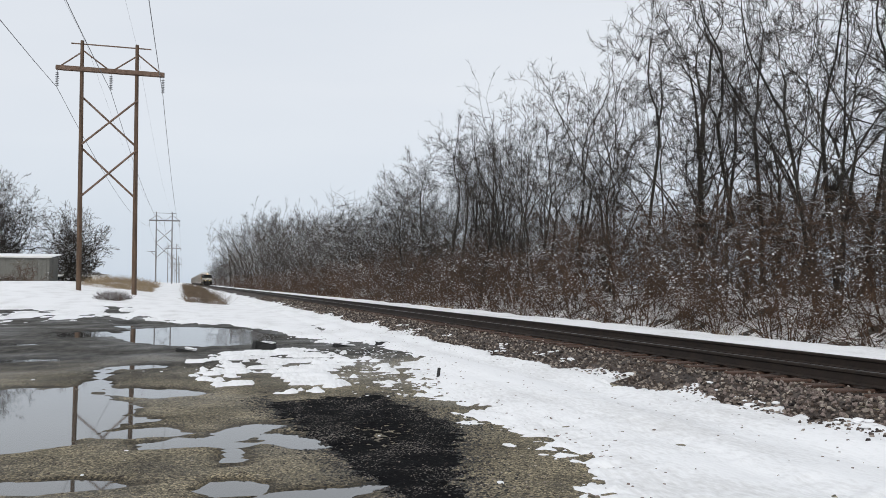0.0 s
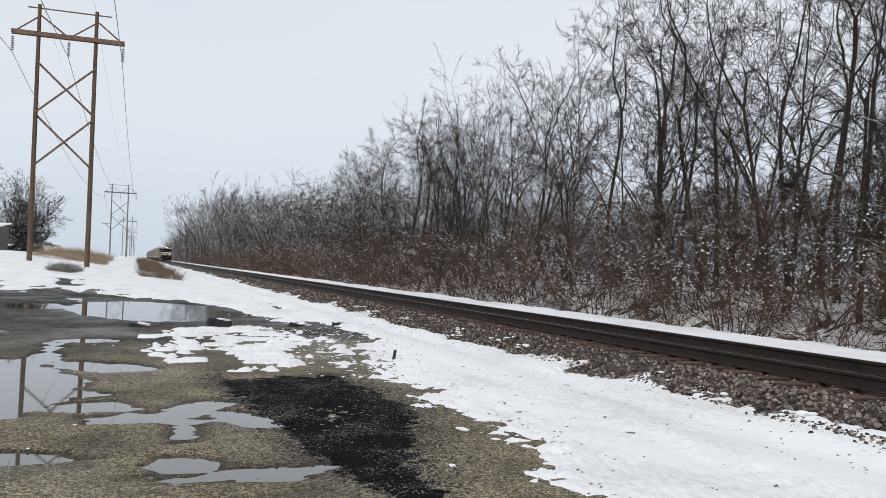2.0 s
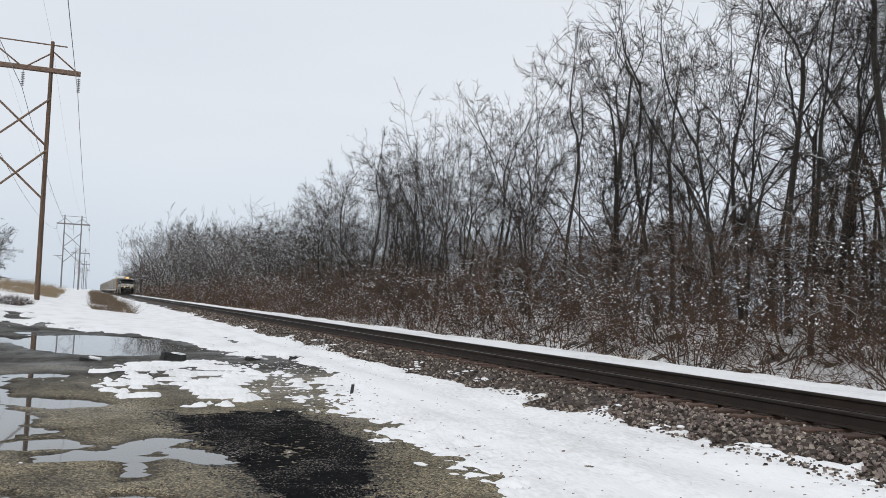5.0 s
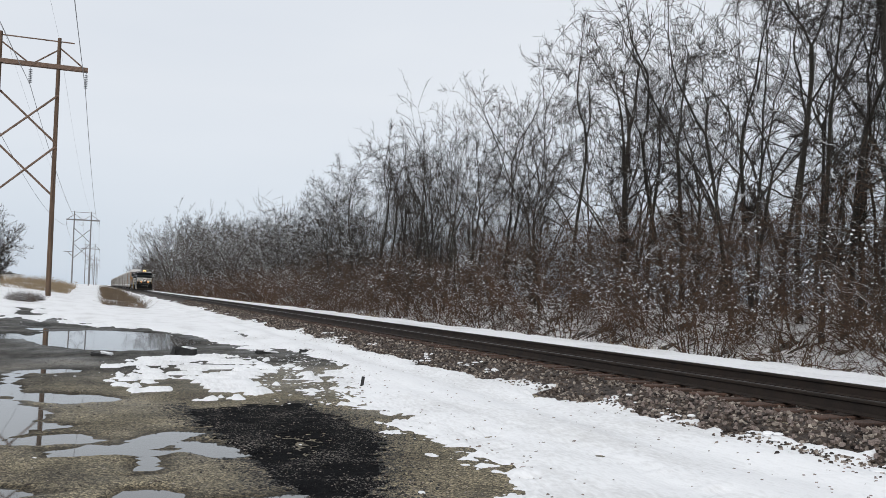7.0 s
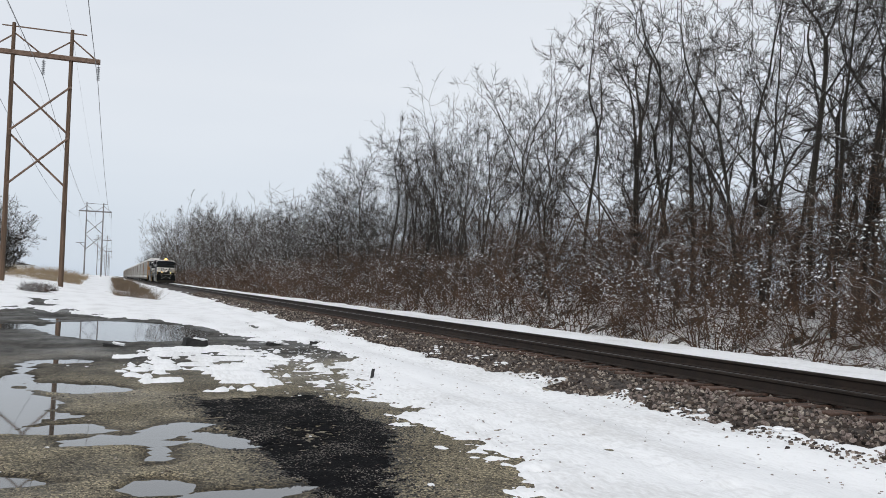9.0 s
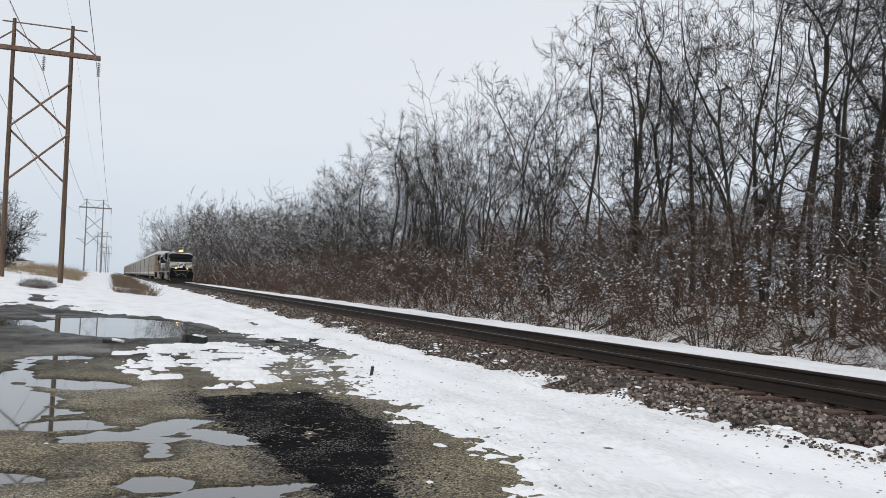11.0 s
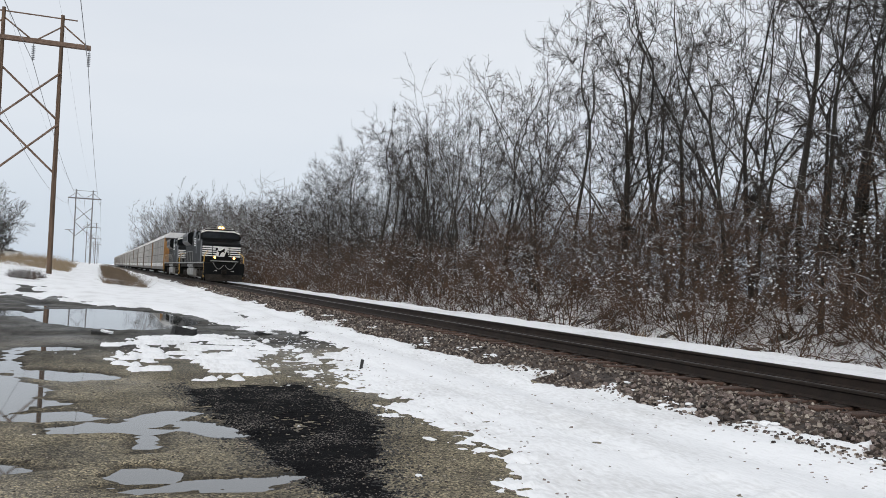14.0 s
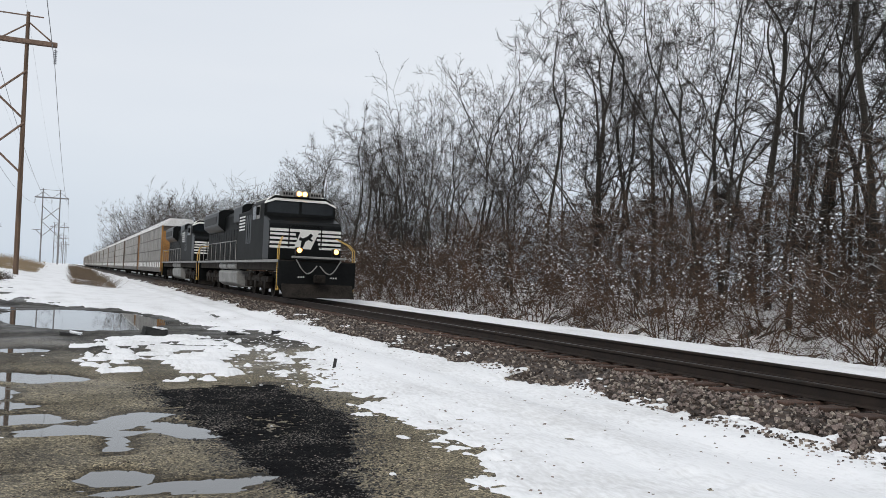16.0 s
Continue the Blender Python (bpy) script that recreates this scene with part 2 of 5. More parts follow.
# centre, half widths and turn of the hollows that hold water
HOLLOWS = (
    (0.35, 27.6, 2.35, 5.2, 5), (-2.9, 28.3, 1.1, 1.8, 0), (-2.2, 36, 0.5, 5, 5),
    (-2.35, 11.4, 1.79, 2.84, 0), (-0.45, 13.2, 0.89, 0.59, -35), (-0.55, 10.62, 0.41, 0.24, -5), (-0.42, 9.68, 0.43, 0.29, -10),
    (-1.28, 15.2, 0.24, 1.79, 0), (-0.75, 17.3, 0.69, 0.49, 20), (0.1, 9, 0.45, 0.27, 0), (0.66, 9.45, 0.55, 0.26, 52),
    (0.47, 8.3, 0.19, 0.62, -8), (1.08, 8.9, 0.25, 0.65, 19), (0.42, 6.95, 0.3, 0.42, 32), (0.95, 6.6, 0.66, 0.21, 4),
    (-0.85, 7.35, 0.69, 0.26, -10), (-5, 24, 1.6, 0.6, 0), (-3.2, 19.2, 1.1, 0.5, 5), (-5.5, 20, 1.2, 0.4, 0),
)
# the snow's edge beside the lot: how far along, how far to the side
EDGE_Y = (-40, 4.5, 6.2, 7.0, 8.4, 9.9, 11.9, 14.5, 17.0, 20.5, 22.6, 24.7, 30.4, 33.0, 36.0, 40.0, 45.0, 52.0)
EDGE_X = (2.4, 2.7, 3.0, 3.38, 3.62, 3.45, 3.55, 4.1, 4.5, 4.7, 3.5, 2.9, 2.1, 1.3, 0.1, -0.9, -3.0, -14.0)


def hollow(x, y):
    best = np.full(np.shape(x), -9.0)
    for cx, cy, rx, ry, turn in HOLLOWS:
        c, s = math.cos(radians(turn)), math.sin(radians(turn))
        u, v = ((x - cx) * c + (y - cy) * s) / rx, ((y - cy) * c - (x - cx) * s) / ry
        best = np.maximum(best, (1 - np.sqrt(u * u + v * v)) * min(rx, ry))
    return best


def earth(x, y):
    """The bare ground: the lot with its hollows, the rise beside it, the railway bed, the ditch beyond."""
    near = np.exp(-(np.hypot(x, y - 8) / 45) ** 2)
    z = 0.012 * fbm(x, y, 1.3, 3) * near + 0.010 * fbm(x, y, 0.16, 5, 3) * near + 0.01
    rag = 0.8 + 0.3 * step(13, 22, y)
    d = hollow(x, y) + rag * (0.22 * fbm(0.6 * x, 1.2 * y, 0.8, 8, 4) + 0.22 * fbm(0.5 * x, 1.3 * y, 0.2, 9, 4))
    z = z - 0.055 * step(-0.16, 0.20, d)
    side = np.clip(0.45 - 0.116 * x, 0, 1.6)
    z = z + np.minimum(np.clip((y - 36) / 64, 0, 1) * 1.6 * side, 1.55) + 0.10 * fbm(x, y, 6, 11, 3) * step(36, 60, y) * step(3, -2, x)
    # a low bank between lot and ballast, then the bed, then the ditch and field beyond
    z = z + 0.10 * step(3.4, 5.2, x) + 0.02 * fbm(x, y, 1.7, 21) * step(3.4, 5, x)
    z = z - 0.07 * np.exp(-((x - 5.6) / 0.35) ** 2)
    u = np.abs(x - TRACK_X)
    bed = 0.305 - np.clip((u - 1.75) / 1.05, 0, 1.6) * 0.27
    z = np.where(x < TRACK_X, np.maximum(z, bed), z)
    far = np.where(x < 12.2, 0.42, 0.42 - step(12.2, 13.6, x) * 0.75) + 0.06 * fbm(x, y, 2.5, 31) * step(11.6, 13, x)
    # a snowy bank rises behind the ditch
    far = far + 1.45 * step(14.8, 21.5, x) * (0.35 + 0.65 * step(90, 50, y)) * (1 + 0.25 * fbm(x, y, 4.0, 33, 3))
    return np.where(x > TRACK_X, np.where(u < 1.0, 0.305, np.maximum(np.where(x < 12.2, bed, -9), far)), z)


def edge_at(y):
    return np.interp(y, EDGE_Y, EDGE_X)


def snow_depth(x, y):
    """Depth of the snow lying on the ground; below nothing where it is bare."""
    d = (x - edge_at(y)) + 0.6 * fbm(x, y, 1.3, 41, 4) + 0.36 * fbm(x, y, 0.22, 43, 3)
    right = step(-0.40, 0.90, d) * 0.08 - 0.02
    chunk = 1 - np.sqrt(((x - 1.95) / 1.75) ** 2 + ((y - 16.7) / 4.4) ** 2)
    c = chunk * 0.5 + 0.4 * fbm(x, y, 0.9, 51, 3) + 1.5 * fbm(0.55 * x, y, 0.25, 53, 4) - 0.10
    chunks = np.where(chunk > -0.1, step(-0.05, 0.55, c) * 0.085 - 0.02, -0.02)
    left = (y - 37.0) + 0.55 * np.clip(x + 2, -8, 0) + 9.0 * fbm(x, 0.5 * y, 2.2, 61, 5) + 8.0 * fbm(x, 0.4 * y, 0.45, 63, 3)
    west = step(-2, 6, left) * 0.08 - 0.02
    s = np.maximum(np.maximum(right, chunks), np.where(x < 1.5, west, -0.02))
    s = s - 0.10 * step(-0.5, -0.1, hollow(x, y) + (0.5 + 1.6 * step(28, 34, y)) * fbm(0.7 * x, 0.25 * y, 0.6, 87, 4)) * (y > 20)
    s = s - 0.035 * np.exp(-((x - 4.5 - 0.1 * np.sin(y * 0.2)) / 0.22) ** 2) * (y > 4)
    # bare patches where the bank thins, and the ballast
    thin = fbm(x, y, 0.8, 71, 5)
    s = s - 0.07 * step(0.22, 0.42, thin) * step(5.0, 3.2, x) * (y < 26) * (x > 2.6)
    toe = 6.45 + 0.75 * fbm(x, y, 1.1, 81, 4) + 0.30 * fbm(x, y, 0.18, 82, 3)
    s = np.where(x > 6.0, s - 0.13 * step(-0.12, 0.10, x - toe), s)
    s = np.where(x > 10.35, 0.07 * step(10.35, 10.7, x) - 0.02 + 0.05 * fbm(x, y, 0.9, 91, 3) * step(11.6, 12.2, x), s)
    hole = fbm(x, y, 0.7, 95, 4)
    s = s - 0.12 * step(20.0, 22.5, x) * step(-0.2, 0.05, hole) * step(160, 110, y)
    s = np.where(x > 12.5, s - 0.12 * step(0.24, 0.4, hole) * step(60, 30, y), s)
    s = s + 0.06 * fbm(x, y, 0.13, 99, 3) * np.exp(-(s / 0.035) ** 2) * step(-0.02, -0.010, s)
    return s + 0.024 * fbm(x, y, 0.5, 97, 3) * step(-0.02, -0.005, s) + 0.046 * fbm(x, 0.13 * y, 0.75, 98, 3) * step(3.4, 4.6, x)


GX = sorted(set([-v for v in steps(5.2, 3000, 0.12, 1.16, 500)] + list(np.arange(-5.15, -1.6, 0.085)) + list(np.arange(-1.6, 3.7, 0.036)) + list(np.arange(3.7, 7.9, 0.055)) + steps(7.9, 14.0, 0.13, 1.0, 0.13) + steps(14.1, 3000, 0.2, 1.15, 500)))
GY = [-v for v in steps(4.0, 400, 0.6, 1.4, 90)][::-1] + steps(-3.6, 4.6, 0.35, 1.0, 0.35) + steps(4.85, 150, 0.034, 1.0135, 3) + steps(153, 4000, 3.5, 1.2, 400)


def snow_top(x, y):
    return earth(x, y) + snow_depth(x, y)


def link_chain(m, *nodes):
    return [m.node_tree.nodes.new(n) for n in nodes]


def ground_material():
    """Wet tan gravel: pebbles, larger stains, darker and shinier where it is low and soaked."""
    m = material("wet_gravel", (0.086, 0.076, 0.056), (0.272, 0.240, 0.172), 1.1, 30, 0.75, bump=0.0, spread=(0.36, 0.62))
    n, l = m.node_tree.nodes, m.node_tree.links
    b = n["Principled BSDF"]
    colour = b.inputs["Base Color"].links[0].from_socket
    co, vor, ramp, mul = link_chain(m, "ShaderNodeTexCoord", "ShaderNodeTexVoronoi", "ShaderNodeValToRGB", "ShaderNodeMixRGB")
    vor.inputs["Scale"].default_value = 62
    l.new(co.outputs["Object"], vor.inputs["Vector"])
    sep_c = n.new("ShaderNodeSeparateColor")
    l.new(vor.outputs["Color"], sep_c.inputs[0])
    l.new(sep_c.outputs[0], ramp.inputs["Fac"])
    e = ramp.color_ramp.elements
    e[0].color, e[1].color = (0.16, 0.155, 0.15, 1), (2.2, 2.1, 1.9, 1)
    mid = e.new(0.6)
    mid.color = (0.85, 0.83, 0.8, 1)
    mul.blend_type = "MULTIPLY"
    mul.inputs["Fac"].default_value = 0.9
    l.new(colour, mul.inputs["Color1"])
    l.new(ramp.outputs["Color"], mul.inputs["Color2"])
    bp = n.new("ShaderNodeBump")
    bp.invert = True
    bp.inputs["Strength"].default_value, bp.inputs["Distance"].default_value = 0.8, 0.012
    l.new(vor.outputs["Distance"], bp.inputs["Height"])
    l.new(bp.outputs[0], b.inputs["Normal"])
    # soaked asphalt further up the lot
    sep, rng, big, add = link_chain(m, "ShaderNodeSeparateXYZ", "ShaderNodeMapRange", "ShaderNodeTexNoise", "ShaderNodeMath")
    l.new(co.outputs["Object"], sep.inputs[0])
    big.inputs["Scale"].default_value, big.inputs["Detail"].default_value = 0.45, 7
    l.new(co.outputs["Object"], big.inputs["Vector"])
    add.operation, add.inputs[1].default_value = "MULTIPLY_ADD", 12.0
    l.new(big.outputs["Fac"], add.inputs[0])
    l.new(sep.outputs["Y"], add.inputs[2])
    rng.inputs["From Min"].default_value, rng.inputs["From Max"].default_value = 19.0, 25.0
    rng.inputs["To Max"].default_value = 0.9
    l.new(add.outputs[0], rng.inputs["Value"])
    dark = n.new("ShaderNodeMixRGB")
    dark.inputs["Color2"].default_value = (0.034, 0.033, 0.033, 1)
    mud, mud_ramp, mud_map = link_chain(m, "ShaderNodeTexNoise", "ShaderNodeValToRGB", "ShaderNodeMapping")
    mud_map.inputs["Scale"].default_value = (1.0, 0.35, 1.0)
    mud.inputs["Scale"].default_value, mud.inputs["Detail"].default_value = 4.5, 9.0
    l.new(co.outputs["Object"], mud_map.inputs["Vector"])
    l.new(mud_map.outputs["Vector"], mud.inputs["Vector"])
    l.new(mud.outputs["Fac"], mud_ramp.inputs["Fac"])
    mud_ramp.color_ramp.elements[0].position, mud_ramp.color_ramp.elements[1].position = 0.38, 0.66
    mud_ramp.color_ramp.elements[0].color, mud_ramp.color_ramp.elements[1].color = (0.007, 0.007, 0.007, 1), (0.075, 0.07, 0.061, 1)
    l.new(mud_ramp.outputs["Color"], dark.inputs["Color2"])
    l.new(rng.outputs[0], dark.inputs["Fac"])
    l.new(mul.outputs["Color"], dark.inputs["Color1"])
    # wet margin of the puddles
    wet, wetter = link_chain(m, "ShaderNodeMapRange", "ShaderNodeMixRGB")
    wet.inputs["From Min"].default_value, wet.inputs["From Max"].default_value = 0.004, -0.012
    l.new(sep.outputs["Z"], wet.inputs["Value"])
    wetter.blend_type = "MULTIPLY"
    wetter.inputs["Color2"].default_value = (0.42, 0.40, 0.38, 1)
    l.new(wet.outputs[0], wetter.inputs["Fac"])
    l.new(dark.outputs["Color"], wetter.inputs["Color1"])
    l.new(wetter.outputs["Color"], b.inputs["Base Color"])
    rough = n.new("ShaderNodeMapRange")
    l.new(big.outputs["Fac"], rough.inputs["Value"])
    rough.inputs["From Min"].default_value, rough.inputs["From Max"].default_value = 0.35, 0.6
    rough.inputs["To Min"].default_value, rough.inputs["To Max"].default_value = 0.45, 0.85
    sheen, low = link_chain(m, "ShaderNodeMath", "ShaderNodeMath")
    sheen.operation, sheen.inputs[1].default_value = "MULTIPLY", -0.12
    l.new(rng.outputs[0], sheen.inputs[0])
    low.operation = "ADD"
    l.new(rough.outputs[0], low.inputs[0])
    l.new(sheen.outputs[0], low.inputs[1])
    l.new(low.outputs[0], b.inputs["Roughness"])
    b.inputs["Specular IOR Level"].default_value = 0.2
    return m


def tar_material():
    """Black millings with single pale stones among them."""
    m = material("asphalt_millings", (0.003, 0.003, 0.0035), (0.012, 0.012, 0.013), 5, 70, 0.9, bump=0.0, spread=(0.3, 0.72), spec=0.04)
    n, l = m.node_tree.nodes, m.node_tree.links
    b = n["Principled BSDF"]
    colour = b.inputs["Base Color"].links[0].from_socket
    co, vor, sep, rng, big, mix, add = link_chain(m, "ShaderNodeTexCoord", "ShaderNodeTexVoronoi", "ShaderNodeSeparateColor", "ShaderNodeMapRange",
                                                  "ShaderNodeTexNoise", "ShaderNodeMixRGB", "ShaderNodeMath")
    vor.inputs["Scale"].default_value = 75
    l.new(co.outputs["Object"], vor.inputs["Vector"])
    l.new(vor.outputs["Color"], sep.inputs[0])
    big.inputs["Scale"].default_value = 1.6
    l.new(co.outputs["Object"], big.inputs["Vector"])
    add.operation, add.inputs[1].default_value = "MULTIPLY_ADD", 0.9
    l.new(big.outputs["Fac"], add.inputs[0])
    l.new(sep.outputs[0], add.inputs[2])
    rng.inputs["From Min"].default_value, rng.inputs["From Max"].default_value = 1.36, 1.46
    l.new(add.outputs[0], rng.inputs["Value"])
    l.new(rng.outputs[0], mix.inputs["Fac"])
    l.new(colour, mix.inputs["Color1"])
    mix.inputs["Color2"].default_value = (0.22, 0.20, 0.18, 1)
    l.new(mix.outputs["Color"], b.inputs["Base Color"])
    bp = n.new("ShaderNodeBump")
    bp.invert = True
    bp.inputs["Strength"].default_value, bp.inputs["Distance"].default_value = 0.8, 0.012
    l.new(vor.outputs["Distance"], bp.inputs["Height"])
    l.new(bp.outputs[0], b.inputs["Normal"])
    return m


def build_ground():
    ground = sheet("ground", GX, GY, earth, ground_material())
    tagged(ground, "wet gravel lot and earth with shallow hollows", "ground", kind="structure")
    snow = sheet("snow_cover", GX, GY, snow_top, SNOW, keep=lambda x, y: snow_depth(x, y) > -0.018)
    tagged(snow, "thin melting white snow lying over gravel and grass", "snow", kind="structure")
    water = bpy.data.materials.new("puddle_water")
    water.use_nodes = True
    b = water.node_tree.nodes["Principled BSDF"]
    b.inputs["Base Color"].default_value = (0.06, 0.058, 0.053, 1)
    b.inputs["Roughness"].default_value, b.inputs["IOR"].default_value = 0.03, 1.75
    b.inputs["Specular IOR Level"].default_value = 0.5
    b.inputs["Transmission Weight"].default_value = 0.0
    n, l = water.node_tree.nodes, water.node_tree.links
    nz, bp = n.new("ShaderNodeTexNoise"), n.new("ShaderNodeBump")
    nz.inputs["Scale"].default_value = 3.0
    bp.inputs["Strength"].default_value, bp.inputs["Distance"].default_value = 0.06, 0.01
    l.new(nz.outputs["Fac"], bp.inputs["Height"])
    l.new(bp.outputs[0], b.inputs["Normal"])
    pool = sheet("puddle_water", np.arange(-9, 4.2, 0.4), np.arange(4.5, 34, 0.4), lambda x, y: 0 * x + WATER_Z, water)
    tagged(pool, "still shallow puddles of meltwater on the gravel lot", "puddle", kind="structure")
    # spilled asphalt millings
    tar = tar_material()

    def millings(x, y):
        west = np.interp(y, (5.0, 6.2, 7.0, 9.4, 11.7), (1.95, 1.62, 1.45, 1.2, 1.05))
        east = np.interp(y, (5.0, 6.1, 6.9, 8.1, 9.4, 10.8, 11.8), (1.98, 2.1, 2.32, 2.68, 3.02, 2.85, 2.7))
        d = np.minimum(np.minimum(x - west, east - x), 0.5 * (11.8 - y)) + 0.16 * fbm(x, y, 0.7, 101, 3) + 0.20 * fbm(x, y, 0.1, 105, 3)
        worn = 0.75 * fbm(x, y, 0.06, 103, 2) + 0.40 * np.exp(-((x - 2.05 - 0.25 * (y - 9.0)) / 0.4) ** 2 - ((y - 8.9) / 0.9) ** 2)
        return earth(x, y) + 0.020 * step(-0.10, 0.16, d) - 0.010 - 0.022 * step(0.32, 0.6, worn)

    patch = sheet("asphalt_patch", np.arange(0.6, 3.5, 0.02), np.arange(4.8, 12.4, 0.025), millings, tar)
    tagged(patch, "black patch of loose asphalt millings on tan gravel", "asphalt patch", kind="structure")


build_ground()


# ---- railway track ----
def rail_profile(cx):
    half = [(0.075, 0.0), (0.075, 0.012), (0.012, 0.03), (0.009, 0.125), (0.035, 0.14), (0.037, 0.168), (0.030, 0.178)]
    pts = [(cx + x, RAIL_TOP - 0.178 + z) for x, z in half] + [(cx - x, RAIL_TOP - 0.178 + z) for x, z in half[::-1]]
    return pts


def build_track():
    track = empty("railway_track", pose(0, 0, 0))
    tagged(track, "single railway track with rusty steel rails on timber sleepers", "railway track", kind="structure")
    for side in (-1, 1):
        cx = TRACK_X + side * 0.755
        r = part("rail", prism(rail_profile(cx), -200, 1500), RAIL, track, "rust-brown steel rail")
        part("rail_head", boxes((cx - 0.026, cx + 0.026, -200, 1500, RAIL_TOP, RAIL_TOP + 0.003)), RAIL_HEAD, r, "polished running surface")
    rng = random.Random(4)
    tie = boxes((-1.3, 1.3, -0.115, 0.115, -0.16, 0.0))
    bmesh.ops.bevel(tie, geom=tie.edges, offset=0.012, segments=1, affect="EDGES")
    first = part("sleeper", tie, TIE, track)
    plate = part("tie_plate", boxes((-0.93, -0.58, -0.09, 0.09, 0.0, 0.014), (0.58, 0.93, -0.09, 0.09, 0.0, 0.014)), RAIL, first, "rusty tie plates")
    n = 0
    for k in range(-8, 420):
        y = k * 0.53
        m = pose(TRACK_X + rng.uniform(-0.05, 0.05), y, RAIL_TOP - 0.194, 0, rng.uniform(-0.4, 0.4), rng.uniform(-1.2, 1.2))
        if n == 0:
            first.matrix_basis = m
        elif n < 170:
            t = new("sleeper", first.data)
            t.parent, t.matrix_basis = track, m
            q = new("tie_plate", plate.data)
            q.parent = t
        n += 1
    # loose stones on the shoulder
    shapes = []
    for s in range(10):
        bm = bmesh.new()
        bmesh.ops.create_cone(bm, cap_ends=True, segments=5, radius1=1.0, radius2=0.5, depth=1.35)
        for v in bm.verts:
            v.co *= rng.uniform(0.62, 1.12)
        shapes.append((np.array([v.co[:] for v in bm.verts]), [[v.index for v in f.verts] for f in bm.faces]))
        bm.free()
    verts, faces, base = [], [], 0
    npr = np.random.RandomState(5)
    count = 19000
    along = 4.0 + 76.0 * npr.rand(count) ** 2.1
    across = np.where(npr.rand(count) < 0.85, 6.35 + 1.72 * npr.rand(count) ** 1.25, 8.25 + 1.3 * npr.rand(count))
    size = npr.uniform(0.013, 0.034, count) * (1 + along / 90)
    high = earth(across, along)
    for k in range(count):
        v, f = shapes[k % 10]
        e = Euler(npr.uniform(0, 6.28, 3)).to_matrix()
        q = (v * npr.uniform(0.7, 1.3, 3)) @ np.array(e).T * size[k] + (across[k], along[k], high[k] + size[k] * npr.uniform(0.0, 0.6))
        verts.append(q)
        faces += [[i + base for i in t] for t in f]
        base += len(v)
    stones = obj_from("ballast_stones", np.concatenate(verts), faces, stone_material())
    tagged(stones, "loose grey-brown crushed stone beside the rails", "ballast", kind="stuff")
    loose = []
    for v, f in shapes[:5]:
        me = bpy.data.meshes.new("stone")
        me.from_pydata([tuple(q) for q in v], [], f)
        me.materials.append(STONE)
        loose.append(me)
    strip = sheet("ballast_bed", np.arange(6.2, 11.0, 0.06), steps(-30, 1500, 0.09, 1.01, 60), lambda x, y: earth(x, y) + np.where((x > 6.25) & (x < 10.9), 0.006, -0.05) + 0.012 * fbm(x, y, 0.09, 131, 2), BALLAST_BED)
    tagged(strip, "dark crushed stone bed under the track", "ballast bed", kind="structure")
    for k in range(280):
        x, y, r = rng.uniform(6.45, 7.6), rng.uniform(5.5, 10.5), rng.uniform(0.024, 0.045)
        ob = new("stone", loose[k % 5])
        ob.parent = strip
        ob.matrix_basis = pose(x, y, float(earth(np.array([x]), np.array([y]))[0]) + r * 0.7, *(rng.uniform(0, 360) for _ in range(3))) @ Matrix.Diagonal((r, r * rng.uniform(0.7, 1.2), r * rng.uniform(0.6, 1.0), 1))


def stone_material():
    m = material("ballast_stones", (0.5, 0.5, 0.5), (1.0, 1.0, 1.0), 5, 40, 0.85, bump=0.5, depth=0.006)
    n, l = m.node_tree.nodes, m.node_tree.links
    b = n["Principled BSDF"]
    old = b.inputs["Base Color"].links[0].from_socket
    geo, ramp, mul = n.new("ShaderNodeNewGeometry"), n.new("ShaderNodeValToRGB"), n.new("ShaderNodeMixRGB")
    l.new(geo.outputs["Random Per Island"], ramp.inputs["Fac"])
    e = ramp.color_ramp.elements
    e[0].color, e[1].color = (0.012, 0.008, 0.007, 1), (0.54, 0.47, 0.40, 1)
    mid = e.new(0.55)
    mid.color = (0.11, 0.079, 0.061, 1)
    mul.blend_type = "MULTIPLY"
    mul.inputs["Fac"].default_value = 1.0
    l.new(ramp.outputs["Color"], mul.inputs["Color1"])
    l.new(old, mul.inputs["Color2"])
    l.new(mul.outputs["Color"], b.inputs["Base Color"])
    return m


build_track()


def scatter(name, label, category, mat, count, place, size, seed, squash=0.6, round_shape=False):
    """Many small stones or clumps joined in one mesh, lying where place says."""
    r = np.random.RandomState(seed)
    bm = bmesh.new()
    if round_shape:
        bmesh.ops.create_icosphere(bm, subdivisions=2, radius=1.0)
    else:
        bmesh.ops.create_cone(bm, cap_ends=True, segments=4, radius1=1.0, radius2=0.55, depth=0.9)
        bmesh.ops.triangulate(bm, faces=bm.faces)
    v = np.array([q.co[:] for q in bm.verts])
    f = np.array([[q.index for q in t.verts] for t in bm.faces])
    bm.free()
    x, y, z = place(r, count)
    n = len(x)
    verts = v[None] * r.uniform(*((0.9, 1.1) if round_shape else (0.65, 1.25)), (n, len(v), 1)) * (r.uniform(*size, (n, 1, 1)) * r.uniform(0.7, 1.4, (n, 1, 3)))
    verts[..., 2] *= squash
    verts += np.stack([x, y, z], -1)[:, None]
    faces = (f[None] + (np.arange(n) * len(v))[:, None, None]).reshape(-1, 3)
    ob = obj_from(name, verts.reshape(-1, 3), faces.tolist(), mat)
    return tagged(ob, label, category, kind="stuff")


